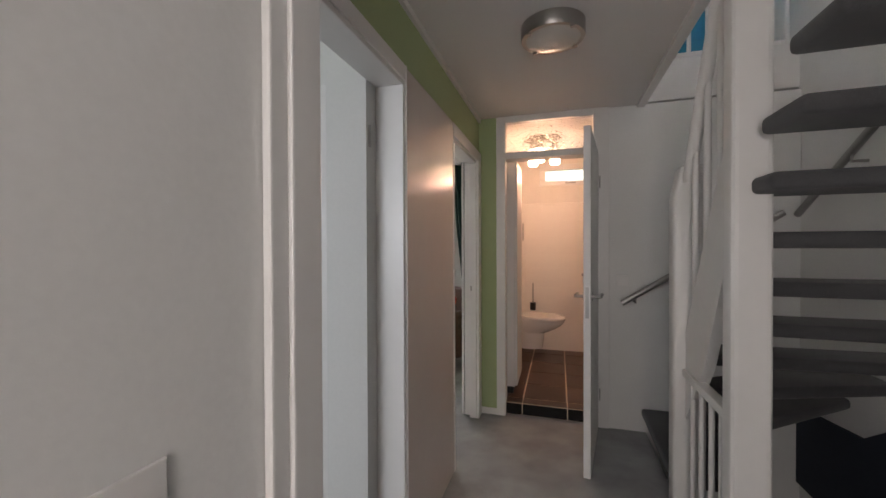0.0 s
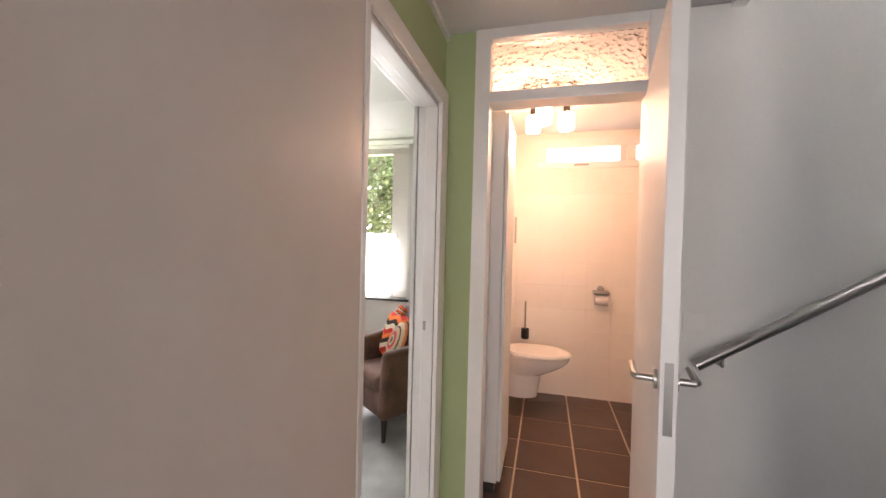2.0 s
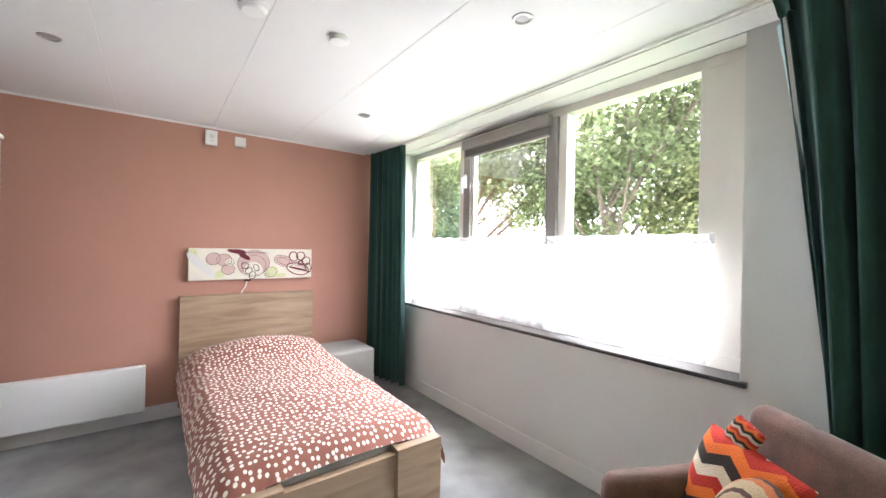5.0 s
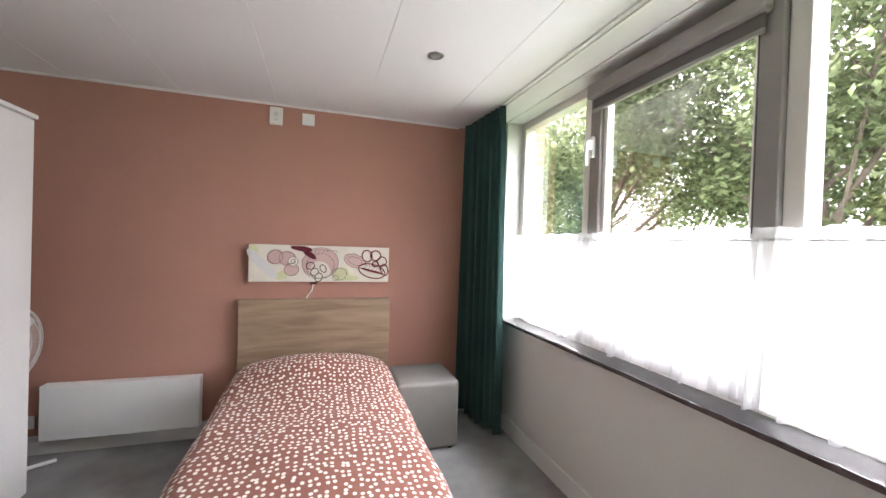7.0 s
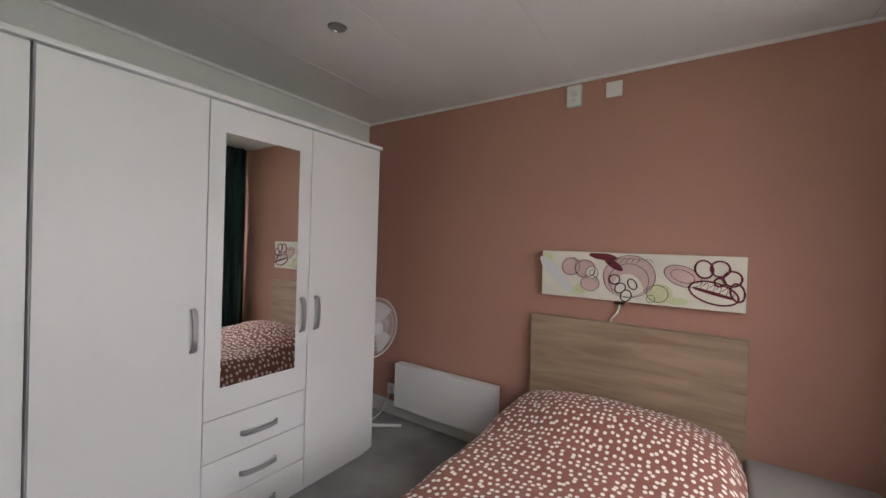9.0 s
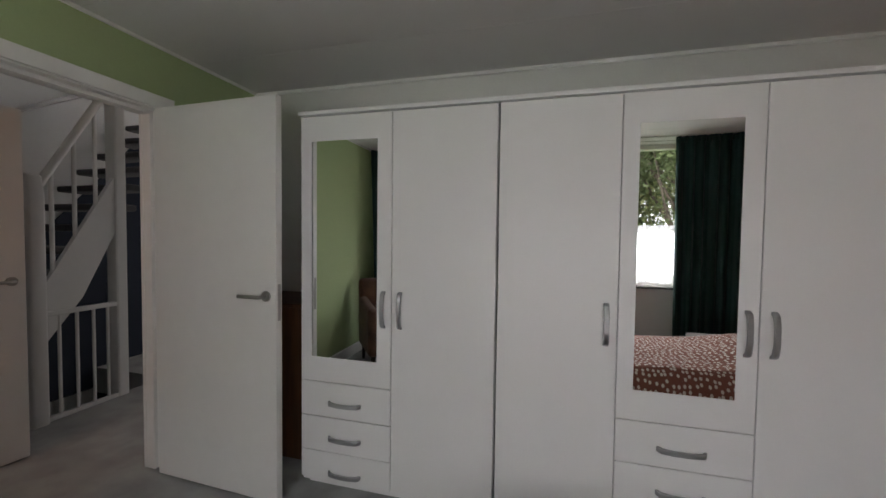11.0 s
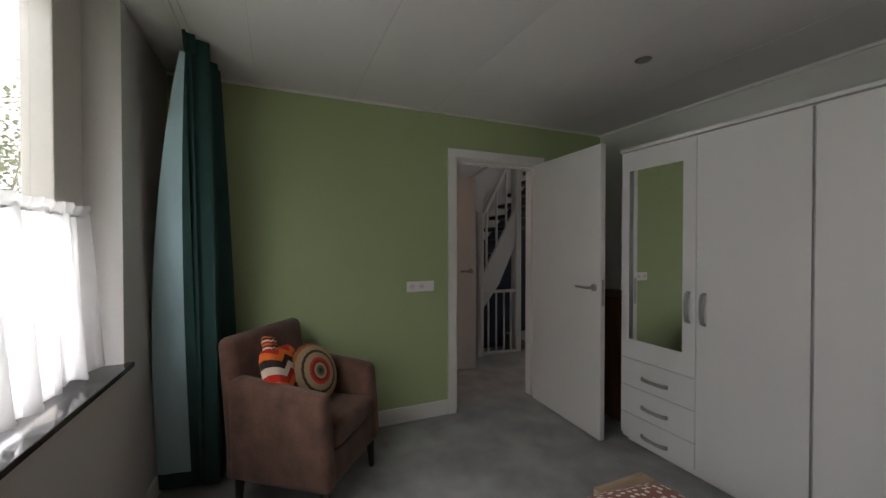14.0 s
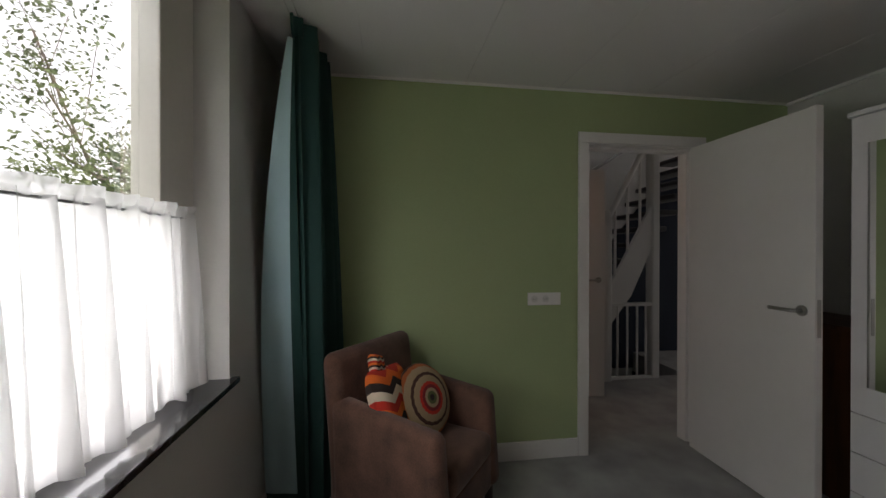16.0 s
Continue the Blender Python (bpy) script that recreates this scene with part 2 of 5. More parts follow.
WALL_PINK = mat("terracotta_pink_wall", (0.45, 0.235, 0.175), 0.88, vary=0.06, scale=1.3, fine=90, bump=0.15)
WALL_GREY = mat("pale_grey_wall", (0.66, 0.655, 0.63), 0.85, vary=0.05, scale=1.2, fine=90, bump=0.15)
CEIL = mat("ceiling_paint", (0.70, 0.69, 0.68), 0.8, vary=0.03, scale=1.0, fine=80, bump=0.08)
CARPET = mat("grey_carpet", (0.27, 0.272, 0.27), 0.97, vary=0.45, scale=3.4, fine=240, bump=0.5, sheen=0.25)
STAIR_CARPET = mat("dark_stair_carpet", (0.065, 0.065, 0.068), 0.97, vary=0.25, scale=4, fine=260, bump=0.5, sheen=0.15)
MELAMINE = mat("white_melamine", (0.76, 0.76, 0.755), 0.42, vary=0.02, scale=2, fine=120, bump=0.06)
STEEL = mat("brushed_steel", (0.40, 0.39, 0.375), 0.3, metal=1.0, vary=0.08, fine=120, bump=0.05)
SATIN = mat("satin_grey_metal", (0.42, 0.43, 0.44), 0.4, metal=0.85, vary=0.06, fine=120, bump=0.04)
BLACK = mat("black_plastic", (0.02, 0.02, 0.02), 0.5, vary=0.1)
OAK = wood("oak_laminate", (0.40, 0.285, 0.185), (0.26, 0.175, 0.11), along=(9, 1.0, 9))
OAK_X = wood("oak_laminate_lengthwise", (0.41, 0.315, 0.225), (0.28, 0.20, 0.135), along=(1.0, 9, 9))
BROWN_WOOD = wood("brown_stained_wood", (0.12, 0.045, 0.016), (0.06, 0.022, 0.01), along=(12, 12, 1.0))
DARK_LEG = wood("dark_leg_wood", (0.03, 0.018, 0.012), (0.015, 0.009, 0.007), along=(9, 9, 1))
SUEDE = mat("brown_suede", (0.115, 0.056, 0.036), 0.92, vary=0.55, scale=9, fine=160, bump=0.4, sheen=0.15)
GREY_FABRIC = mat("grey_leatherette", (0.23, 0.22, 0.205), 0.6, vary=0.08, scale=5, fine=120, bump=0.15)
CURTAIN = mat("dark_green_curtain", (0.015, 0.058, 0.050), 0.9, vary=0.15, scale=4, fine=200, bump=0.25, sheen=0.05)
LINING = mat("pale_teal_lining", (0.42, 0.60, 0.64), 0.85, vary=0.08, scale=4, fine=200, bump=0.2)
NET = sheer("white_net", (0.82, 0.82, 0.815), 0.45, 0.30)
DUVET = dots("spotted_cotton", (0.26, 0.095, 0.065), (0.85, 0.78, 0.70))
MIRROR = mat("mirror_silver", (0.86, 0.88, 0.87), 0.015, metal=1.0, vary=0.0, bump=0)
GRANITE = mat("dark_polished_stone", (0.035, 0.035, 0.037), 0.12, vary=0.6, scale=30, fine=180, bump=0.02)
FRAME_GREY = mat("dark_grey_frame", (0.29, 0.27, 0.255), 0.4, vary=0.04, bump=0.03)
FRAME_CREAM = mat("cream_window_paint", (0.72, 0.69, 0.64), 0.35, vary=0.04, bump=0.04)
BLIND = mat("grey_roller_cloth", (0.16, 0.15, 0.145), 0.9, vary=0.08, fine=150)
PANE = glass("clear_glass")
FROST = sheer("frosted_glass", (0.95, 0.95, 0.95), 0.95, 0.1)
FIGURED = glass("figured_glass", relief=0.8)
SHOWER_GLASS = glass("shower_glass", tint=(0.95, 0.96, 0.95), glare_streaks=0.2)
CERAMIC = mat("white_ceramic", (0.8, 0.79, 0.77), 0.08, vary=0.01, bump=0)
TILE_WHITE = mat("white_wall_tile", (0.78, 0.74, 0.69), 0.4, vary=0.03, fine=20, bump=0.03, per_object=0.012)
GROUT_WHITE = mat("pale_grout", (0.76, 0.72, 0.67), 0.9, vary=0.08)
TILE_BROWN = mat("dark_brown_floor_tile", (0.085, 0.05, 0.036), 0.3, vary=0.22, scale=7, fine=60, bump=0.08, per_object=0.12)
GROUT = mat("sand_grout", (0.60, 0.50, 0.38), 0.95, vary=0.15, fine=120)
TILE_BLACK = mat("black_step_tile", (0.012, 0.012, 0.013), 0.2, vary=0.2, per_object=0.1)
BULB = glow("lit_bulb_glass", (1.0, 0.74, 0.46), 2.2)
OPAL = mat("opal_glass", (0.62, 0.63, 0.60), 0.25, vary=0.03, bump=0)
BRONZE = mat("dark_bronze", (0.10, 0.075, 0.055), 0.35, metal=0.9, vary=0.1)
PLASTIC = mat("white_plastic", (0.78, 0.77, 0.75), 0.35, vary=0.02, bump=0)
RADIATOR = mat("white_enamel", (0.80, 0.80, 0.79), 0.3, vary=0.02, bump=0.02)
TEAL_WALL = mat("teal_blue_wall", (0.02, 0.22, 0.36), 0.8, vary=0.08)
BRICK = mat("orange_brick", (0.42, 0.21, 0.12), 0.9, vary=0.25, scale=9, fine=90, bump=0.4, per_object=0.18)
MORTAR = mat("brick_mortar", (0.45, 0.42, 0.38), 0.95, vary=0.12)
BARK = mat("grey_bark", (0.10, 0.08, 0.06), 0.95, vary=0.35, scale=6, fine=50, bump=0.8, stretch=(1, 1, 0.25), dist=0.02)
GRASS = mat("lawn_green", (0.06, 0.10, 0.03), 0.95, vary=0.35, scale=0.7, fine=30, bump=0.5)


def leaf_material(name, colour):
    m = bpy.data.materials.new(name)
    m.use_nodes = True
    nt = m.node_tree
    nt.nodes.clear()
    N, L = nt.nodes.new, nt.links.new
    out, mx, di, tl, geo, ramp = N("ShaderNodeOutputMaterial"), N("ShaderNodeMixShader"), N("ShaderNodeBsdfDiffuse"), N("ShaderNodeBsdfTranslucent"), N("ShaderNodeNewGeometry"), N("ShaderNodeValToRGB")
    ramp.color_ramp.elements[0].color = rgb([c * 0.55 for c in colour])
    ramp.color_ramp.elements[1].color = rgb([min(1, c * 1.5) for c in colour])
    L(geo.outputs["Random Per Island"], ramp.inputs[0])
    L(ramp.outputs[0], di.inputs[0])
    L(ramp.outputs[0], tl.inputs[0])
    mx.inputs[0].default_value = 0.5
    L(di.outputs[0], mx.inputs[1])
    L(tl.outputs[0], mx.inputs[2])
    L(mx.outputs[0], out.inputs[0])
    return m


LEAF = leaf_material("summer_leaves", (0.135, 0.165, 0.085))
LEAF_WARM = leaf_material("yellowing_leaves", (0.165, 0.18, 0.085))


# ---------------- mesh helpers ----------------
def box(bm, x0, x1, y0, y1, z0, z1, bevel=0.0, seg=2):
    made = bmesh.ops.create_cube(bm, size=1.0, matrix=Matrix.LocRotScale(((x0 + x1) / 2, (y0 + y1) / 2, (z0 + z1) / 2), None, (abs(x1 - x0), abs(y1 - y0), abs(z1 - z0))))
    if bevel:
        edges = list({e for v in made["verts"] for e in v.link_edges})
        cut = bmesh.ops.bevel(bm, geom=edges, offset=bevel, segments=seg, affect="EDGES", profile=0.6)
        if seg < 4:
            for f in cut["faces"]:
                for e in f.edges:
                    e.smooth = False
    return bm


def slab(x0, x1, y0, y1, z0, z1, bevel=0.0, seg=2):
    return box(bmesh.new(), x0, x1, y0, y1, z0, z1, bevel, seg)


def rod(bm, a, b, r, r2=None, seg=14, cap=True):
    a, b = Vector(a), Vector(b)
    m = Matrix.Translation((a + b) / 2) @ (b - a).to_track_quat("Z", "Y").to_matrix().to_4x4()
    bmesh.ops.create_cone(bm, cap_ends=cap, segments=seg, radius1=r, radius2=r if r2 is None else r2, depth=(b - a).length, matrix=m)
    return bm


def tube(bm, pts, r, seg=10):
    """A round tube along points, with mitred rings."""
    pts = [Vector(p) for p in pts]
    rings = []
    up = Vector((0, 0, 1))
    for i, p in enumerate(pts):
        d = (pts[min(i + 1, len(pts) - 1)] - pts[max(i - 1, 0)]).normalized()
        s = d.cross(up) if abs(d.dot(up)) < 0.95 else d.cross(Vector((1, 0, 0)))
        s.normalize()
        t = s.cross(d)
        rings.append([bm.verts.new(p + r * (math.cos(k * math.tau / seg) * s + math.sin(k * math.tau / seg) * t)) for k in range(seg)])
    for a, b in zip(rings, rings[1:]):
        for k in range(seg):
            bm.faces.new((a[k], a[(k + 1) % seg], b[(k + 1) % seg], b[k]))
    bm.faces.new(rings[0][::-1])
    bm.faces.new(rings[-1])
    return bm


def lathe(bm, profile, centre=(0, 0, 0), seg=28, sx=1.0, sy=1.0):
    """A turned shape from (radius, height) pairs about the z axis."""
    rings = []
    for r, z in profile:
        rings.append([bm.verts.new((centre[0] + sx * r * math.cos(k * math.tau / seg), centre[1] + sy * r * math.sin(k * math.tau / seg), centre[2] + z)) for k in range(seg)])
    for a, b in zip(rings, rings[1:]):
        for k in range(seg):
            bm.faces.new((a[k], a[(k + 1) % seg], b[(k + 1) % seg], b[k]))
    bm.faces.new(rings[0][::-1])
    bm.faces.new(rings[-1])
    return bm


def prism(bm, pts, place, depth):
    """A flat outline drawn by place(u, v, w), given thickness from w = 0 to depth."""
    low = [bm.verts.new(place(u, v, 0.0)) for u, v in pts]
    high = [bm.verts.new(place(u, v, depth)) for u, v in pts]
    n = len(pts)
    for i in range(n):
        bm.faces.new((low[i], low[(i + 1) % n], high[(i + 1) % n], high[i]))
    bm.faces.new(low[::-1])
    bm.faces.new(high)
    bmesh.ops.recalc_face_normals(bm, faces=bm.faces[:])
    return bm


def sheet(bm, nu, nv, place, uv=None):
    """A grid of faces whose points come from place(u, v), u and v in 0..1."""
    grid = [[bm.verts.new(place(i / nu, j / nv)) for j in range(nv + 1)] for i in range(nu + 1)]
    layer = bm.loops.layers.uv.verify() if uv else None
    for i in range(nu):
        for j in range(nv):
            f = bm.faces.new((grid[i][j], grid[i + 1][j], grid[i + 1][j + 1], grid[i][j + 1]))
            if uv:
                for loop, (a, b) in zip(f.loops, ((i, j), (i + 1, j), (i + 1, j + 1), (i, j + 1))):
                    loop[layer].uv = uv(a / nu, b / nv)
    return bm


def link_mesh(name, bm, material, smooth=True):
    bmesh.ops.recalc_face_normals(bm, faces=bm.faces)
    for e in bm.edges:
        if len(e.link_faces) == 2 and e.calc_face_angle() > radians(38):
            e.smooth = False
    for f in bm.faces:
        f.smooth = smooth
    me = bpy.data.meshes.new(name)
    bm.to_mesh(me)
    bm.free()
    me.materials.append(material)
    return new(name, me)


def part(name, bm, material, parent, label="", m=None):
    ob = link_mesh(name, bm, material)
    ob.parent = parent
    if m is not None:
        ob.matrix_basis = m
    return tagged(ob, label)


def thing(name, m, label, category, group=""):
    ob = new(name)
    ob.empty_display_size = 0.1
    ob.matrix_basis = m
    return tagged(ob, label, category, group)


def setting(name, bm, material, label=""):
    return tagged(link_mesh(name, bm, material), label, kind="structure")


def solid(name, bm, material, label, category, group=""):
    return tagged(link_mesh(name, bm, material), label, category, group)

# ---------------- structure ----------------
H = 2.385          # ceiling height
XP, XG = -4.07, -0.105   # pink wall face, green wall face
YB, YW = 1.97, 5.41      # wardrobe wall face, window wall face
YF = 3.58          # bathroom front wall face
XS = 2.15          # stair wall face

bm = slab(XP - 0.15, 1.235, -0.9, YF + 0.04, -0.25, 0)
box(bm, XP - 0.15, 0.0, YF + 0.04, YW + 0.3, -0.25, 0)
box(bm, 1.235, XS, -0.9, 1.62, -0.25, 0)
setting("floor", bm, CARPET, "mottled grey carpet on the floor")
setting("wall_pink", slab(XP - 0.15, XP, YB - 0.12, YW + 0.3, 0, H + 0.1), WALL_PINK, "matt terracotta pink wall")
setting("wall_back", slab(XP, XG, YB - 0.12, YB, 0, H + 0.1), WALL_GREY, "pale wall behind the wardrobes")
WX0, WX1, WZ0, WZ1 = -3.78, -0.853, 0.815, 2.36
bm = slab(XP, XG + 0.105, YW, YW + 0.3, 0, WZ0)
box(bm, XP, WX0, YW, 5.63, WZ0, H + 0.1)
box(bm, WX1, XG + 0.105, YW, YW + 0.3, WZ0, H + 0.1)
box(bm, WX0, WX1, YW, YW + 0.3, WZ1 + 0.02, H + 0.1)
setting("wall_window", bm, WALL_GREY, "white plastered wall under the window")
# wall between bedroom and landing, with two doorways
D2A, D2B, DZ = 2.70, 3.515, 2.045
D1A, D1B = 1.006, 1.93
setting("wall_green", slab(XG, -0.004, YF + 0.1, YW, 0, H + 0.1), WALL_GREEN, "matt sage green bedroom wall")
setting("wall_green_pier", slab(XG, 0, D2B, YF + 0.1, 0, DZ), WALL_GREEN, "matt sage green wall beside the doorway")
setting("wall_green_middle", slab(XG, 0, 1.95, D2A, 0, DZ), WALL_GREEN, "matt sage green wall between the doorways")
setting("wall_green_header", slab(XG, 0, 1.0, YF + 0.1, DZ, H + 0.1), WALL_GREEN, "matt sage green wall above the doorways")
setting("wall_landing_front", slab(XG, 0.225, -0.9, D1A, 0, H + 0.1), WALL_WHITE, "white wall beside the front room door")
setting("wall_landing_end", slab(XG, XS, -1.0, -0.9, -0.25, 5.0), WALL_WHITE)
setting("wall_stairs", slab(XS, XS + 0.12, -0.9, 4.9, -2.7, 5.0), WALL_WHITE, "white wall along the stairs")
BX0, BX1, BZ = 0.20, 0.89, 2.365
bm = slab(0.0, 0.145, YF, YF + 0.1, 0, H + 0.05)
setting("wall_bath_corner", bm, WALL_GREEN, "narrow sage green wall beside the bathroom door")
bm = slab(0.985, XS, YF, YF + 0.1, -2.7, 2.39)
setting("wall_bath_front", bm, WALL_WHITE, "white wall beside the bathroom door")
setting("ceiling_landing", slab(XG, 1.22, -0.9, YF + 0.1, 2.395, 2.66), CEIL, "white landing ceiling")
bm = bmesh.new()
# bedroom ceiling boards, in one mesh
y = YB
while y < YW - 0.01:
    y2 = min(y + (0.515 if y == YB else 0.61), YW)
    box(bm, XP, XG, y, y2 - 0.002, H, H + 0.05, 0.0008, 1)
    y = y2
box(bm, XP, XG, YB, YW, H + 0.006, H + 0.1)
setting("ceiling", bm, CEIL, "white boarded bedroom ceiling with fine seams")
setting("roof_slab", slab(XP - 0.15, 0, YB - 0.1, YW + 0.35, H + 0.1, H + 0.3), WALL_GREY)
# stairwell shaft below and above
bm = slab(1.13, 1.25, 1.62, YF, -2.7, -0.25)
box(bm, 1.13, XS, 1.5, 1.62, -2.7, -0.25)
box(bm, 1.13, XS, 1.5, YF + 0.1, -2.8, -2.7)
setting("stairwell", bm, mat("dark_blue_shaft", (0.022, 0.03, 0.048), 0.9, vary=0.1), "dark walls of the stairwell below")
bm = slab(1.22, XS, 3.626, 4.9, 2.41, 2.66)
box(bm, 1.22, XS, 3.60, 3.625, 2.41, 2.70)
setting("landing_edge", bm, PAINT_WHITE, "white painted edge of the upper landing")
bm = slab(-0.4, XS, 4.8, 4.9, 2.66, 5.0)
setting("wall_upper_back", bm, TEAL_WALL, "teal blue wall upstairs")
setting("wall_upper_side", slab(-0.5, -0.4, -0.9, 4.9, 2.66, 5.0), WALL_WHITE)
bm = slab(-0.5, XS + 0.12, -1.0, 1.3, 5.0, 5.1)
box(bm, -0.5, XS + 0.12, 1.72, 4.9, 5.0, 5.1)
box(bm, -0.5, 1.18, 1.3, 1.72, 5.0, 5.1)
box(bm, 1.58, XS + 0.12, 1.3, 1.72, 5.0, 5.1)
setting("ceiling_upper", bm, CEIL)
# front room shell
bm = slab(-3.2, XG, -2.1, -2.0, 0, H)
box(bm, -3.3, -3.2, -2.1, 1.85, 0, H)
box(bm, XG - 0.001, XG + 0.1, -2.1, -1.0, 0, H)
setting("wall_front_room", bm, WALL_WHITE)
setting("ceiling_front_room", slab(-3.3, XG, -2.1, 1.85, H, H + 0.1), CEIL)
setting("floor_front_room", slab(-3.3, XG, -2.1, -0.9, -0.25, -0.002), CARPET)

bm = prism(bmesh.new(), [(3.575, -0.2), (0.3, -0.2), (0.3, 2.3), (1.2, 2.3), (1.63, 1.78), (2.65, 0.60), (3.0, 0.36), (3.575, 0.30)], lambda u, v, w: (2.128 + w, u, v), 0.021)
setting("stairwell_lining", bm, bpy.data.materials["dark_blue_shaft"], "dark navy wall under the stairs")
# skirting
def skirting(name, x0, x1, y0, y1, h=0.115):
    return setting(name, slab(x0, x1, y0, y1, 0, h, 0.004), PAINT_WHITE, "white painted skirting board")
skirting("baseboard", XP, XP + 0.016, YB, YW)
skirting("baseboard", XP + 0.016, XG, YW - 0.016, YW)
skirting("baseboard", XG - 0.016, XG, 3.565, YW - 0.016)
skirting("baseboard", 0.0, 0.145, YF - 0.014, YF, 0.05)
skirting("baseboard", XP + 0.016, XG, YB, YB + 0.014)
bm = slab(XP, XG, YB, YB + 0.02, H - 0.02, H, 0.003)
box(bm, XP, XP + 0.014, YB + 0.02, 5.1, H - 0.014, H)
box(bm, XG - 0.014, XG, YB + 0.02, YW, H - 0.014, H)
setting("trim", bm, PAINT_WHITE, "thin white ceiling trim")
bm = slab(0.0, 0.018, 1.1, YF, 2.365, 2.395)
box(bm, 1.17, 1.22, -0.9, YF, 2.37, 2.66)
setting("trim_landing", bm, PAINT_WHITE, "white ceiling trim on the landing")

# ---------------- doors ----------------
def lever(parent, x, y, z, away, toward):
    """Steel lever handle with a round rose. away: +1 or -1 along the leaf's normal (local y); toward: lever direction along local x."""
    bm = bmesh.new()
    rod(bm, (x, y, z), (x, y + away * 0.008, z), 0.026, seg=24)
    part_rose = part("rose", bm, STEEL, parent, "round steel rose")
    tube(bm2 := bmesh.new(), [(x, y + away * 0.006, z), (x, y + away * 0.045, z), (x + toward * 0.012, y + away * 0.052, z), (x + toward * 0.125, y + away * 0.052, z)], 0.0095, 12)
    part("door_handle", bm2, STEEL, parent, "brushed steel lever handle")
    return part_rose


def door_leaf(name, m, width, height, label, thick=0.04, handle_z=1.05, material=DOOR_WHITE, group=""):
    """A flush leaf; its hinge edge is the local z axis and it runs along +x."""
    ob = thing(name, m, label, "door", group)
    part("leaf", slab(0, width, -thick, 0, 0.012, height, 0.003), material, ob)
    lever(ob, width - 0.06, 0, handle_z, 1, -1)
    lever(ob, width - 0.06, -thick, handle_z, -1, -1)
    part("lock_plate", slab(width - 0.0005, width + 0.0015, -thick + 0.01, -0.01, handle_z - 0.12, handle_z + 0.06), STEEL, ob, "steel lock plate")
    for hz in (0.25, height - 0.22):
        part("hinge", rod(bmesh.new(), (0.0, 0.008, hz - 0.045), (0.0, 0.008, hz + 0.045), 0.007, seg=10), STEEL, ob, "steel hinge")
    return ob


def frame_piece(ob, name, *dims):
    return part(name, slab(*dims, 0.004), PAINT_WHITE, ob)


d2 = tagged(thing("door_frame_bedroom", pose(0, 0, 0), "white painted bedroom door frame", "door frame"), kind="structure")
frame_piece(d2, "jamb", -0.055, 0.001, D2A, 2.732, 0, DZ)
frame_piece(d2, "jamb", -0.055, 0.001, 3.456, D2B, 0, DZ)
frame_piece(d2, "jamb", XG + 0.001, -0.0555, D2A, 2.712, 0, DZ)
frame_piece(d2, "jamb", XG + 0.001, -0.0555, 3.50, D2B, 0, DZ)
frame_piece(d2, "head", -0.055, 0.001, 2.732, 3.456, DZ - 0.03, DZ)
frame_piece(d2, "head", XG + 0.001, -0.0555, 2.712, 3.50, DZ - 0.012, DZ)
frame_piece(d2, "casing", 0.003, 0.022, 3.458, 3.565, 0, DZ - 0.012)
frame_piece(d2, "casing", 0.003, 0.022, 2.734, 3.565, DZ - 0.0115, DZ + 0.065)
frame_piece(d2, "casing", XG - 0.022, XG - 0.003, 3.495, 3.565, 0, DZ - 0.006)
frame_piece(d2, "casing", XG - 0.022, XG - 0.003, 2.64, 2.710, 0, DZ - 0.006)
frame_piece(d2, "casing", XG - 0.022, XG - 0.003, 2.64, 3.565, DZ - 0.0055, DZ + 0.065)
part("strike_plate", slab(-0.046, -0.034, 3.4535, 3.4553, 1.01, 1.05), STEEL, d2, "steel strike plate")

# smooth painted panel that fills the wall between the two doorways
pn = tagged(thing("wall_panel", pose(0, 0, 0), "smooth satin painted panel between two doorways", "wall panel"), kind="structure")
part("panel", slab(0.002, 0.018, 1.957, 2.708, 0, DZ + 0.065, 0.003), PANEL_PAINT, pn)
part("edge_strip", slab(0.002, 0.022, 2.7085, 2.7335, 0, DZ + 0.065, 0.004), PAINT_WHITE, pn)

d1 = tagged(thing("door_frame_front_room", pose(0, 0, 0), "white painted front room door frame", "door frame"), kind="structure")
frame_piece(d1, "jamb", XG + 0.001, 0.02, D1B, D1B + 0.02, 0, DZ)
frame_piece(d1, "casing", 0.003, 0.028, D1B + 0.0205, D1B + 0.0265, 0, DZ + 0.065)
frame_piece(d1, "head", XG + 0.001, 0.02, D1A, D1B, DZ - 0.02, DZ)
frame_piece(d1, "casing", 0.003, 0.024, D1A, D1B + 0.0205, DZ + 0.001, DZ + 0.065)
frame_piece(d1, "jamb", XG + 0.001, 0.225, D1A, D1A + 0.02, 0, DZ)
frame_piece(d1, "casing", 0.228, 0.25, D1A - 0.052, D1A + 0.02, 0, DZ + 0.065)
frame_piece(d1, "casing_bead", 0.228, 0.243, D1A - 0.09, D1A - 0.0525, 0, DZ + 0.065)
part("strike_plate", slab(0.2255, 0.231, D1A - 0.104, D1A - 0.0905, 0.90, 1.0), STEEL, d1, "steel strike plate")

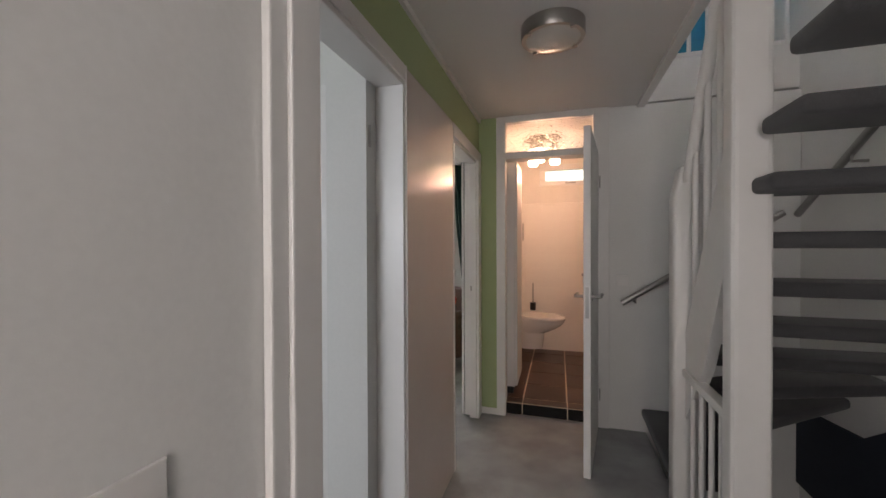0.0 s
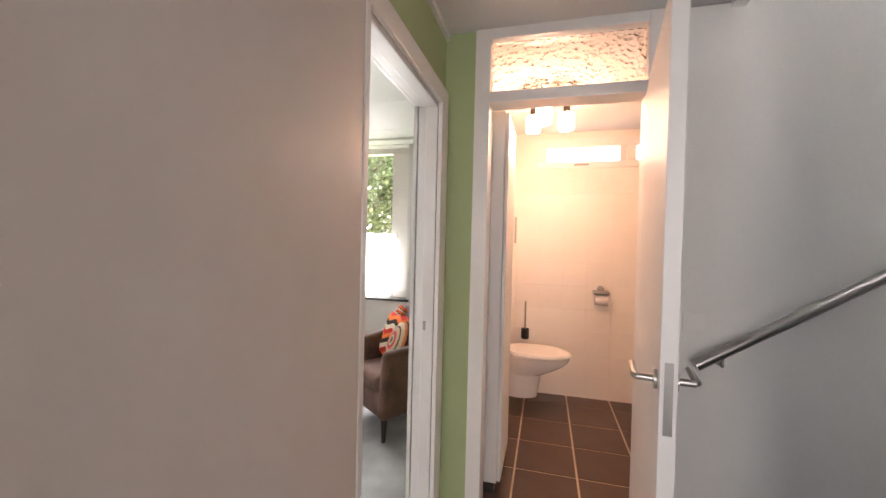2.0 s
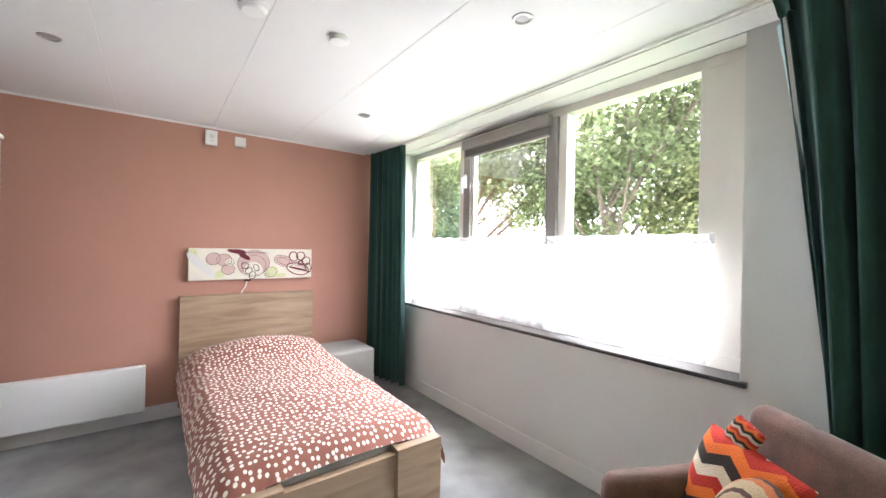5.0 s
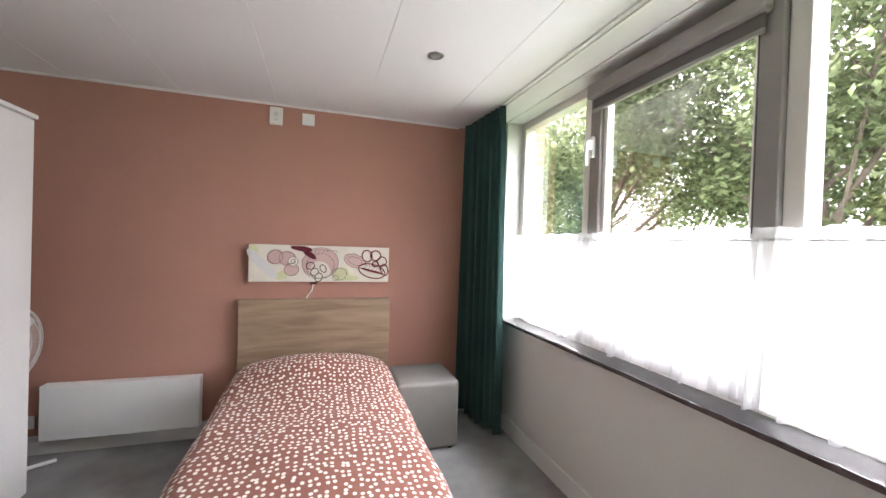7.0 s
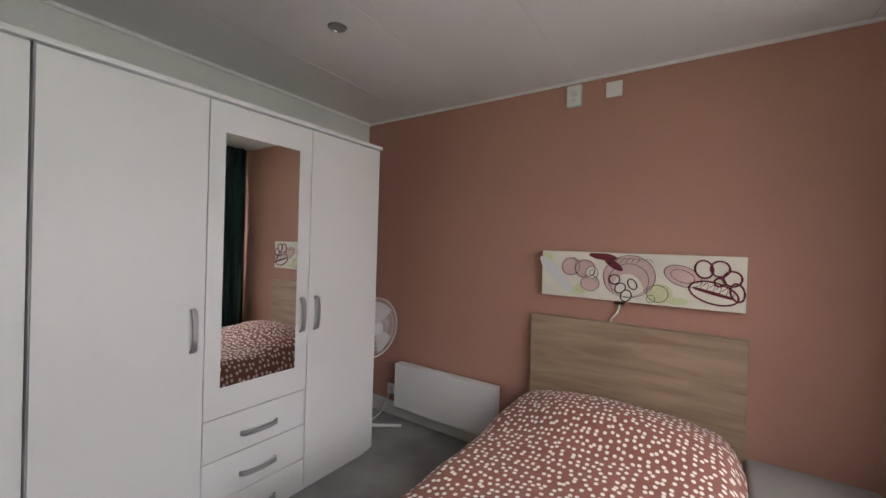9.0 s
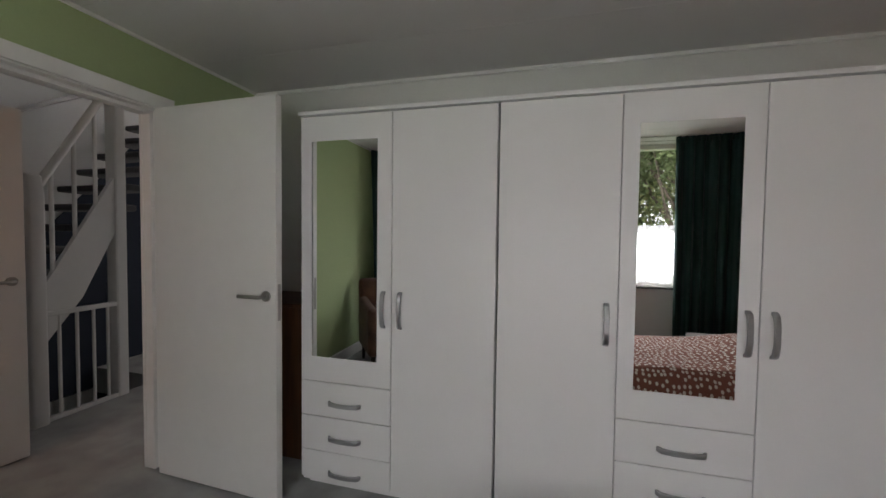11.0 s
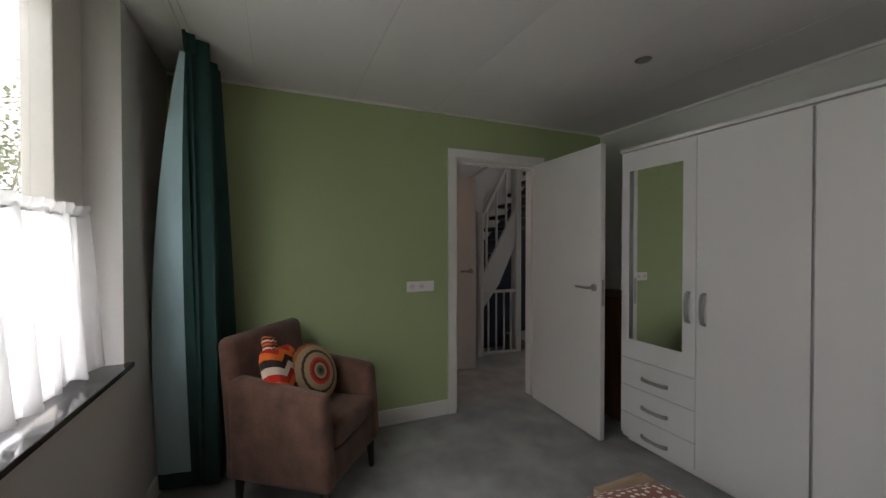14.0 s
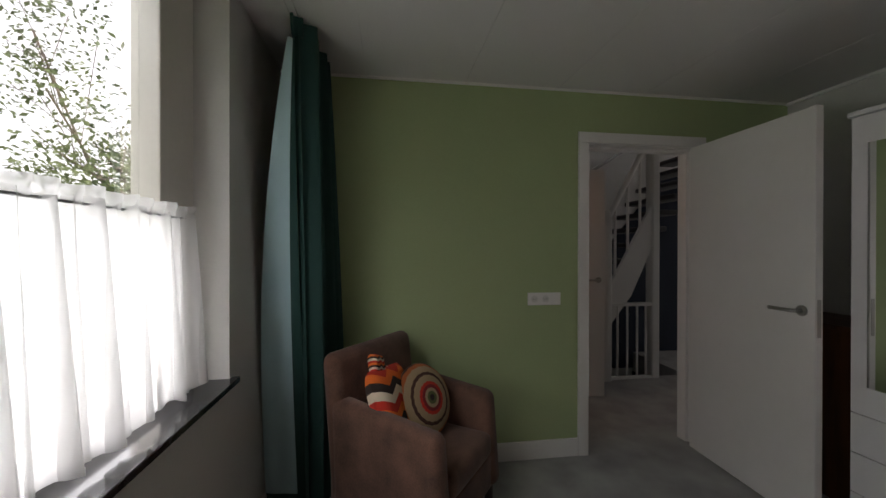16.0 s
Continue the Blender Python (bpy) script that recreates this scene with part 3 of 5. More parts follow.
# leaves: each is hinged at its own z axis
door_leaf("door_bedroom", pose(XG - 0.025, 2.724, 0, 0, 0, 177.6), 0.80, 2.03, "open white flush bedroom door with steel lever", group="white flush doors")
door_leaf("door_front_room", pose(-0.106, 1.882, 0, 0, 0, 190), 0.80, 2.03, "open white flush door into the front room", handle_z=1.03, group="white flush doors")
door_leaf("door_bathroom", pose(0.91, YF - 0.012, 0, 0, 0, 261.5), 0.735, 2.06, "open white flush bathroom door lit by warm light", handle_z=1.065, group="white flush doors")

# bathroom door frame with a figured glass light above
bf = tagged(thing("door_frame_bathroom", pose(0, 0, 0), "white painted bathroom door frame with glazed top light", "door frame"), kind="structure")
frame_piece(bf, "jamb", 0.145, BX0 + 0.015, YF - 0.018, YF + 0.1, 0, 2.393)
frame_piece(bf, "jamb", BX1 - 0.015, 0.985, YF - 0.018, YF + 0.1, 0, 2.393)
frame_piece(bf, "head", BX0 + 0.015, BX1 - 0.015, YF - 0.018, YF + 0.1, 2.345, 2.393)
frame_piece(bf, "transom", BX0 + 0.015, BX1 - 0.015, YF - 0.018, YF + 0.1, 2.055, 2.105)
part("pane", slab(BX0 + 0.015, BX1 - 0.015, YF + 0.03, YF + 0.036, 2.105, 2.345), FIGURED, bf, "figured glass pane")

# ---------------- bathroom ----------------
FB = 0.096
YR = 5.33
bm = slab(0, XS, YF + 0.045, YR + 0.1, -0.1, FB - 0.003)
setting("floor_bath", bm, GROUT, "sand coloured grout bed of the bathroom floor")
setting("wall_bath_left", slab(0.0, 0.03, YF + 0.1, YR, 0, 2.45), GROUT_WHITE, "white tiled bathroom wall")
WBX0, WBX1 = 0.40, 1.95
bm = slab(0.03, XS, YR, YR + 0.2, 0, 2.085)
box(bm, 0.03, WBX0, YR, YR + 0.2, 2.085, 2.45)
box(bm, WBX1, XS, YR, YR + 0.2, 2.085, 2.45)
box(bm, WBX0, WBX1, YR, YR + 0.2, 2.34, 2.45)
setting("wall_bath_back", bm, GROUT_WHITE, "white tiled bathroom back wall")
setting("ceiling_bath", slab(0, XS, YF + 0.1, YR, 2.40, 2.405), CEIL, "white bathroom ceiling")
setting("wall_bath_right", slab(XS, XS + 0.12, 4.9, YR + 0.12, -0.1, 2.6), GROUT_WHITE, "white bathroom wall behind the shower")
setting("wall_bath_inner", slab(0.985, XS, YF + 0.1, YF + 0.12, 0, 2.4), GROUT_WHITE, "white tiled wall inside the bathroom")

wc = thing("toilet", pose(0.16, 4.94, FB + 0.055), "white wall-hung ceramic toilet with closed lid", "toilet")
def oval(bm, cx, z0, z1, l0, w0, l1, w1, seg=36, back=0.0):
    rings = []
    for f in (0, 0.25, 0.5, 0.75, 1):
        z, l, w = z0 + (z1 - z0) * f, l0 + (l1 - l0) * math.sin(f * math.pi / 2), w0 + (w1 - w0) * math.sin(f * math.pi / 2)
        rings.append([bm.verts.new((back + l * max(0.0, 0.5 + 0.5 * math.cos(k * math.tau / seg)) ** 0.8, w / 2 * math.sin(k * math.tau / seg) * (1 - 0.12 * math.cos(k * math.tau / seg)), z)) for k in range(seg)])
    for a, b in zip(rings, rings[1:]):
        for k in range(seg):
            bm.faces.new((a[k], a[(k + 1) % seg], b[(k + 1) % seg], b[k]))
    bm.faces.new(rings[0][::-1])
    bm.faces.new(rings[-1])
    return bm
part("bowl", oval(bmesh.new(), 0, 0.24, 0.385, 0.33, 0.20, 0.53, 0.35), CERAMIC, wc)
part("foot", oval(bmesh.new(), 0, 0.06, 0.26, 0.285, 0.17, 0.31, 0.20), CERAMIC, wc)
bm = oval(bmesh.new(), 0, 0.388, 0.402, 0.53, 0.355, 0.54, 0.36)
part("seat", bm, CERAMIC, wc)
bm = oval(bmesh.new(), 0, 0.430, 0.405, 0.515, 0.34, 0.545, 0.365)
part("lid", bm, CERAMIC, wc)
setting("wall_cistern_box", slab(0.03, 0.16, 4.6, YR, FB, 1.15, 0.004), TILE_WHITE, "tiled box that hides the cistern")

cab = thing("bathroom_cabinet", pose(0.03, 3.80, FB), "tall slim white bathroom cabinet on a dark plinth", "cabinet")
part("body", slab(0, 0.235, 0, 0.43, 0.06, 2.0, 0.003), MELAMINE, cab)
part("door", slab(0.237, 0.255, 0.004, 0.426, 0.07, 1.99, 0.004), MELAMINE, cab)
part("plinth", slab(0, 0.22, 0.01, 0.42, 0, 0.059), BLACK, cab, "dark plinth")
part("handle", rod(bmesh.new(), (0.27, 0.40, 1.32), (0.27, 0.40, 1.48), 0.006), STEEL, cab, "slim steel handle")

br = thing("toilet_brush", pose(0.325, YR - 0.055, 0.58), "chrome toilet brush in a wall holder", "toilet brush")
part("cup", lathe(bmesh.new(), [(0.028, 0), (0.034, 0.01), (0.034, 0.09), (0.030, 0.09)], seg=20), BLACK, br, "dark glass cup")
part("handle", rod(bmesh.new(), (0, 0, 0.09), (0, 0, 0.33), 0.007), STEEL, br, "chrome handle")
part("bracket", slab(-0.015, 0.015, 0.035, 0.055, 0.05, 0.08), STEEL, br)

tp = thing("toilet_roll_holder", pose(0.945, YR, 0.93), "chrome toilet roll holder on the tiled wall", "toilet roll holder")
part("cover", slab(-0.065, 0.065, -0.10, -0.002, 0.075, 0.105, 0.012), STEEL, tp)
part("plate", lathe(bmesh.new(), [(0.03, 0.0), (0.03, 0.012)], (0, 0, 0), 20), STEEL, tp, m=pose(0, -0.001, 0.115, 90))
part("roll", rod(bmesh.new(), (-0.05, -0.055, 0.03), (0.05, -0.055, 0.03), 0.045, seg=24), PLASTIC, tp, "white paper roll")

bw = tagged(thing("window_bath", pose(0, 0, 0), "narrow white bathroom window with two lights", "window"), kind="structure")
def small_light(x0, x1):
    for dims in ((x0, x1, 2.085, 2.14), (x0, x1, 2.27, 2.34)):
        part("window_frame", slab(dims[0], dims[1], YR - 0.012, YR + 0.06, dims[2], dims[3], 0.004), PAINT_WHITE, bw)
    part("window_frame", slab(x0, x0 + 0.07, YR - 0.012, YR + 0.06, 2.14, 2.27, 0.004), PAINT_WHITE, bw)
    part("window_frame", slab(x1 - 0.05, x1, YR - 0.012, YR + 0.06, 2.14, 2.27, 0.004), PAINT_WHITE, bw)
    part("pane", slab(x0 + 0.07, x1 - 0.05, YR + 0.02, YR + 0.026, 2.14, 2.27), FROST, bw, "frosted glass pane")
    part("handle", slab((x0 + x1) / 2 - 0.06, (x0 + x1) / 2 + 0.06, YR - 0.035, YR - 0.013, 2.105, 2.12, 0.004), STEEL, bw, "steel window catch")
small_light(WBX0, 1.12)
small_light(1.121, WBX1)

cl = thing("bathroom_ceiling_lamp", pose(0.475, 4.36, 2.40), "dark bronze ceiling lamp with three lit glass cups", "ceiling lamp")
part("base_plate", lathe(bmesh.new(), [(0.17, -0.028), (0.19, -0.022), (0.19, -0.001)], seg=36, sx=1.0, sy=0.75), BRONZE, cl)
for lx, ly in ((-0.095, 0.10), (-0.025, -0.07), (0.115, 0.08)):
    part("socket", lathe(bmesh.new(), [(0.014, -0.13), (0.022, -0.12), (0.022, -0.028)], (lx, ly, 0), 16), BRONZE, cl)
    part("glass_cup", lathe(bmesh.new(), [(0.040, -0.235), (0.048, -0.225), (0.050, -0.14), (0.03, -0.125)], (lx, ly, 0), 20), BULB, cl, "lit frosted glass cup")

sh = thing("shower_enclosure", pose(0, 0, FB), "corner shower with curved glass and chrome posts", "shower")
def arc(r, a0=180, a1=270, n=14, cx=XS, cy=YR):
    return [(cx + r * math.cos(radians(a0 + (a1 - a0) * i / n)), cy + r * math.sin(radians(a0 + (a1 - a0) * i / n))) for i in range(n + 1)]
R = 0.93
pts = arc(R) + [(XS - 0.001, YR - 0.001)]
part("tray", prism(bmesh.new(), pts, lambda u, v, w: (u, v, w), 0.20), CERAMIC, sh, "white shower tray")
bm = bmesh.new()
ring = arc(R - 0.05)
for (xa, ya), (xb, yb) in zip(ring, ring[1:]):
    bm.faces.new([bm.verts.new(p) for p in ((xa, ya, 0.21), (xb, yb, 0.21), (xb, yb, 2.06), (xa, ya, 2.06))])
bmesh.ops.remove_doubles(bm, verts=bm.verts, dist=1e-4)
bmesh.ops.solidify(bm, geom=bm.faces[:], thickness=0.006)
part("glass", bm, SHOWER_GLASS, sh, "clear curved glass")
for z in (0.215, 2.065):
    part("rail", tube(bmesh.new(), [(x, y, z) for x, y in ring], 0.018, 10), STEEL, sh, "chrome rail")
for i in (0, 4, 7, 10, 14):
    part("post", rod(bmesh.new(), (*ring[i], 0.20), (*ring[i], 2.07), 0.014), STEEL, sh, "chrome post")

# ---------------- stairs ----------------
st = thing("staircase", pose(0, 0, 0), "open white winder staircase with dark carpeted treads", "staircase")
def tread(pts, z):
    bm = prism(bmesh.new(), pts, lambda u, v, w: (u, v, z - 0.055 + w), 0.055)
    bmesh.ops.bevel(bm, geom=bm.edges[:], offset=0.018, segments=3, affect="EDGES", profile=0.5)
    part("tread", bm, STAIR_CARPET, st, "dark grey carpeted tread")
tread([(1.20, 3.57), (1.18, 2.70), (1.44, 2.70), (1.60, 3.57)], 0.18)
tread([(1.44, 3.57), (1.27, 2.66), (1.48, 2.66), (1.96, 3.57)], 0.36)
tread([(1.78, 3.57), (1.28, 2.62), (1.44, 2.54), (2.12, 3.06), (2.12, 3.57)], 0.54)
tread([(2.12, 3.18), (1.26, 2.62), (1.26, 2.46), (2.12, 2.76)], 0.72)
for k in range(5, 15):
    yb = 2.60 - (k - 4) * 0.15
    tread([(1.23, yb + 0.225), (1.23, yb), (2.12, yb - (0.04 if k > 5 else -0.05)), (2.12, yb + (0.21 if k > 5 else 0.27))], 0.1765 * k)
def newel(x0, x1, y0, y1, top, z0=-0.25):
    part("newel_post", slab(x0, x1, y0, y1, z0, top, 0.02, 3), PAINT_WHITE, st, "white painted newel post")
bm = prism(bmesh.new(), [(1.145, -0.25), (1.285, -0.25), (1.285, 1.745), (1.175, 1.745), (1.145, 1.60)], lambda u, v, w: (u, 2.53 + w, v), 0.095)
bmesh.ops.bevel(bm, geom=bm.edges[:], offset=0.016, segments=3, affect="EDGES", profile=0.5)
part("newel_post", bm, PAINT_WHITE, st, "white painted newel post with a chamfered top")
newel(1.175, 1.295, 1.975, 2.06, 3.3)
def slope(y):
    return 1.12 + (2.448 - y) * 1.735
def rail_z(y):
    return 1.74 + (2.50 - y) * 1.82
bm = prism(bmesh.new(), [(2.53, slope(2.53) - 0.02), (2.06, slope(2.06)), (2.06, slope(2.06) - 0.45), (2.29, 0.86), (2.53, 0.55)], lambda u, v, w: (1.195 + w, u, v), 0.04)
part("stringer", bm, PAINT_WHITE, st, "white painted stringer")
tube(bm := bmesh.new(), [(1.208, 2.54, rail_z(2.54)), (1.208, 2.06, rail_z(2.06))], 0.027, 12)
part("handrail", bm, PAINT_WHITE, st, "white painted handrail")
for y in (2.46, 2.32, 2.18):
    part("baluster", rod(bmesh.new(), (1.215, y, slope(y) - 0.03), (1.215, y, rail_z(y)), 0.014), PAINT_WHITE, st)

gr = thing("stairwell_guard", pose(0, 0, 0), "low white painted guard rail beside the stairwell", "guard rail")
part("top_rail", slab(1.18, 1.225, 2.06, 2.53, 0.753, 0.788, 0.006), PAINT_WHITE, gr)
part("bottom_rail", slab(1.18, 1.215, 2.06, 2.53, 0.0, 0.03, 0.004), PAINT_WHITE, gr)
for y in (2.44, 2.33, 2.22, 2.12):
    part("baluster", rod(bmesh.new(), (1.2, y, 0.03), (1.2, y, 0.755), 0.011), PAINT_WHITE, gr)

hr = thing("wall_handrail", pose(0, 0, 0), "brushed steel handrail fixed to the white wall", "handrail")
part("rail", tube(bmesh.new(), [(1.06, 3.50, 0.95), (2.02, 3.50, 1.575)], 0.021, 16), STEEL, hr)
for x in (1.15, 1.85):
    z = 0.95 + (x - 1.06) * 0.651
    part("bracket", tube(bmesh.new(), [(x, 3.50, z - 0.015), (x, 3.50, z - 0.05), (x, 3.578, z - 0.05)], 0.008), STEEL, hr)
hr = thing("wall_handrail", pose(0, 0, 0), "brushed steel handrail fixed to the white wall", "handrail")
part("rail", tube(bmesh.new(), [(2.08, 3.47, 1.56), (2.08, 1.5, 2.78)], 0.021, 16), STEEL, hr)
part("bracket", tube(bmesh.new(), [(2.08, 3.0, 1.835), (2.08, 3.0, 1.80), (2.148, 3.0, 1.80)], 0.008), STEEL, hr)

ub = thing("landing_balustrade", pose(0, 3.61, 2.70), "white balustrade on the upper landing", "balustrade")
part("bottom_rail", slab(1.22, XS, -0.02, 0.02, 0, 0.03), PAINT_WHITE, ub)
part("top_rail", slab(1.22, XS, -0.025, 0.025, 0.86, 0.91, 0.008), PAINT_WHITE, ub)
for i in range(8):
    part("baluster", rod(bmesh.new(), (1.28 + i * 0.115, 0, 0.03), (1.28 + i * 0.115, 0, 0.86), 0.014), PAINT_WHITE, ub)

hl = thing("landing_ceiling_lamp", pose(0.598, 2.355, 2.395), "round brushed steel ceiling lamp with opal glass", "ceiling lamp")
part("rim", lathe(bmesh.new(), [(0.128, -0.065), (0.142, -0.065), (0.145, -0.06), (0.145, -0.001)], seg=40), STEEL, hl)
part("glass", lathe(bmesh.new(), [(0.05, -0.072), (0.11, -0.069), (0.127, -0.064), (0.127, -0.06)], seg=40), OPAL, hl, "opal glass disc")
for a in (40, 130, 220, 310):
    part("screw", lathe(bmesh.new(), [(0.011, -0.074), (0.011, -0.065)], (0.133 * math.cos(radians(a)), 0.133 * math.sin(radians(a)), 0), 12), STEEL, hl)

# ---------------- bedroom window ----------------
win = tagged(thing("window_bedroom", pose(0, 0, 0), "wide window with cream frame and one dark grey opening sash", "window"), kind="structure")
Y0, Y1 = 5.54, 5.63
def wf(name, x0, x1, z0, z1, material=FRAME_CREAM, y0=Y0, y1=Y1, label=""):
    return part(name, slab(x0, x1, y0, y1, z0, z1, 0.005), material, win, label)
wf("window_frame", WX0, WX1, WZ1 - 0.035, WZ1 + 0.02)
wf("window_frame", WX0, WX1, WZ0 + 0.02, WZ0 + 0.09)
wf("window_frame", WX0, WX0 + 0.06, WZ0 + 0.09, WZ1 - 0.035)
wf("window_frame", -1.075, WX1, WZ0 + 0.09, WZ1 - 0.035)
wf("mullion", -3.0, -2.92, WZ0 + 0.09, WZ1 - 0.035)
wf("mullion", -1.93, -1.866, WZ0 + 0.09, WZ1 - 0.035)
sx0, sx1, sz0, sz1 = -2.918, -1.932, WZ0 + 0.095, WZ1 - 0.04
for d in ((sx0, sx0 + 0.085, sz0, sz1), (sx1 - 0.085, sx1, sz0, sz1), (sx0 + 0.085, sx1 - 0.085, sz0, sz0 + 0.075), (sx0 + 0.085, sx1 - 0.085, sz1 - 0.05, sz1)):
    wf("sash", *d, FRAME_GREY, 5.515, 5.6, "dark grey sash")
for d in ((sx0 + 0.0855, sx0 + 0.115, sz0 + 0.0755, sz1 - 0.0505), (sx1 - 0.105, sx1 - 0.0855, sz0 + 0.0755, sz1 - 0.0505)):
    wf("glazing_bead", *d, FRAME_CREAM, 5.535, 5.58, "cream glazing bead")
wf("pane", -3.72, -3.0, WZ0 + 0.09, WZ1 - 0.035, PANE, 5.60, 5.606)
wf("pane", sx0 + 0.085, sx1 - 0.085, sz0 + 0.075, sz1 - 0.05, PANE, 5.56, 5.566)
wf("pane", -1.866, -1.075, WZ0 + 0.09, WZ1 - 0.035, PANE, 5.60, 5.606)
bm = slab(sx0 + 0.025, sx0 + 0.05, 5.49, 5.515, 1.93, 2.05, 0.005)
box(bm, sx0 + 0.03, sx0 + 0.047, 5.465, 5.49, 1.97, 2.03, 0.004)
box(bm, sx0 + 0.03, sx0 + 0.047, 5.45, 5.47, 1.88, 2.02, 0.005)
part("handle", bm, PLASTIC, win, "white window handle")
for ob in win.children:
    if ob.name.startswith("pane"):
        ob.visible_shadow = False
blind = thing("roller_blind", pose(0, 0, 0), "rolled-up dark grey blind at the sash top", "roller blind")
part("cassette", slab(sx0 + 0.03, sx1 - 0.03, 5.455, 5.512, 2.255, 2.335, 0.012), FRAME_GREY, blind)
part("cloth", slab(sx0 + 0.045, sx1 - 0.045, 5.49, 5.494, 2.20, 2.258), BLIND, blind)
part("bottom_bar", slab(sx0 + 0.045, sx1 - 0.045, 5.482, 5.502, 2.183, 2.2005, 0.005), FRAME_GREY, blind)
part("pull_cord", rod(bmesh.new(), (sx1 - 0.065, 5.495, 1.45), (sx1 - 0.065, 5.495, 2.26), 0.0025, seg=6), BLACK, blind)
setting("window_sill", slab(WX0 - 0.0, WX1 + 0.03, YW - 0.03, Y0, WZ0, WZ0 + 0.022, 0.003), GRANITE, "dark polished stone window sill")
bm = slab(XP + 0.05, XG - 0.1, 5.19, 5.205, H - 0.012, H)
box(bm, XP + 0.05, XG - 0.1, 5.222, 5.237, H - 0.012, H)
box(bm, XP + 0.05, XG - 0.1, 5.205, 5.222, H - 0.004, H)
solid("curtain_rail", bm, PAINT_WHITE, "white curtain rail fixed to the ceiling", "curtain rail")

def net(x0, x1, seed, folds, droop):
    rnd = random.Random(seed)
    ph = [rnd.uniform(0, 6.28) for _ in range(4)]
    ob = thing("net_curtain", pose(0, 5.485, 0.86), "white gathered net cafe curtain above the sill", "curtain", "net curtains")
    w = x1 - x0
    def place(u, v):
        k = folds * w
        amp = 0.014 + 0.018 * (1 - v)
        q = 0.5 + 0.5 * math.sin(k * u * 6.28 + ph[0] + 0.7 * math.sin(5 * u + ph[1]) + 0.3 * v)
        s = -1.2 * q ** 6 + 0.35 * math.sin(2.3 * k * u * 6.28 + ph[2])
        x = x0 + w * u
        top = 0.605 + 0.006 * math.sin(31 * u * w + ph[3])
        low = 0.012 + 0.012 * math.sin(9 * u * w + ph[1]) ** 2 + droop * u
        return (x + (0.012 + 0.013 * (1 - v)) * math.sin(2 * (k * u * 6.28 + ph[0] + 0.7 * math.sin(5 * u + ph[1]))), amp * s - 0.02 * (1 - v), low + (top - low) * v)
    part("cloth", sheet(bmesh.new(), int(240 * w), 18, place), NET, ob)
    def ruff(u, v):
        k = folds * w * 2.2
        return (x0 + w * u, 0.014 * math.sin(k * u * 6.28 + ph[2]) * (1 if v > 0.5 else 0.4), 0.59 + 0.045 * v + 0.004 * math.sin(40 * u * w))
    part("ruffle", sheet(bmesh.new(), int(260 * w), 3, ruff), NET, ob, "gathered ruffle")
    part("rod", rod(bmesh.new(), (x0, 0, 0.592), (x1, 0, 0.592), 0.004, seg=8), SATIN, ob, "thin curtain rod")
    def lace(u, v):
        px, py, pz = place(u, 0)
        return (px, py - 0.001, pz - 0.008 * abs(math.sin(50 * u * w)) + 0.018 * v)
    part("lace_hem", sheet(bmesh.new(), int(240 * w), 2, lace), NET, ob, "scalloped lace hem")
net(-3.74, -2.96, 3, 7, 0.0)
net(-2.97, -1.93, 8, 8, 0.0)
net(-1.95, -0.98, 5, 7, 0.0)

# ---------------- bed and what is by it ----------------
bed = thing("bed", pose(-4.05, 4.02, 0), "single oak laminate bed with panel headboard", "bed")
part("headboard", slab(0.0, 0.045, -0.53, 0.535, 0.08, 0.97, 0.004), OAK, bed)
part("leg", slab(0.0, 0.045, -0.51, -0.38, 0, 0.079), OAK, bed)
part("leg", slab(0.0, 0.045, 0.395, 0.525, 0, 0.079), OAK, bed)
for y0, y1 in ((-0.53, -0.28), (0.225, 0.475)):
    part("foot_leg", slab(2.14, 2.225, y0, y1, 0, 0.455, 0.004), OAK, bed)
part("footboard", slab(2.155, 2.205, -0.28, 0.225, 0.19, 0.43, 0.003), OAK, bed)
part("side_rail", slab(0.045, 2.14, -0.53, -0.495, 0.19, 0.42, 0.003), OAK_X, bed)
part("side_rail", slab(0.045, 2.14, 0.44, 0.475, 0.19, 0.42, 0.003), OAK_X, bed)
part("slatted_base", slab(0.05, 2.13, -0.49, 0.46, 0.22, 0.27), OAK_X, bed)
solid("mattress", slab(-3.99, -1.92, 3.535, 4.475, 0.27, 0.44, 0.04, 3), PLASTIC, "white mattress on the bed base", "mattress")
def duvet(u, v):
    """u along the bed from the head to the foot, v across it."""
    x = -3.985 + 2.11 * u
    s = v * 2 - 1
    side = max(0.0, abs(s) - 0.74) / 0.26
    y = 4.015 + math.copysign(min(abs(s), 0.74) / 0.74 * 0.43 + 0.115 * math.sin(side * math.pi / 2), s)
    hump = 0.12 * math.exp(-((u - 0.16) / 0.13) ** 2) * (1 - 0.9 * s * s) + 0.015 * math.exp(-((u - 0.62) / 0.4) ** 2)
    z = 0.505 + hump * (1 - side) + 0.028 * math.cos(s * 1.4)
    z -= 0.17 * side ** 1.6
    z -= 0.07 * max(0.0, (u - 0.93) / 0.07) ** 2 + 0.10 * max(0.0, (0.05 - u) / 0.05) ** 2
    z += 0.011 * noise.noise(Vector((x * 4.2, y * 4.2, 0.3))) + 0.006 * noise.noise(Vector((x * 11, y * 9, 1.7)))
    y += 0.012 * side * noise.noise(Vector((x * 6, s * 2, 4.0)))
    return (x, y, z)
solid("duvet", sheet(bmesh.new(), 90, 52, duvet, lambda u, v: (2.11 * u, 1.35 * v)), DUVET, "terracotta duvet with uneven white spots on the bed", "duvet")
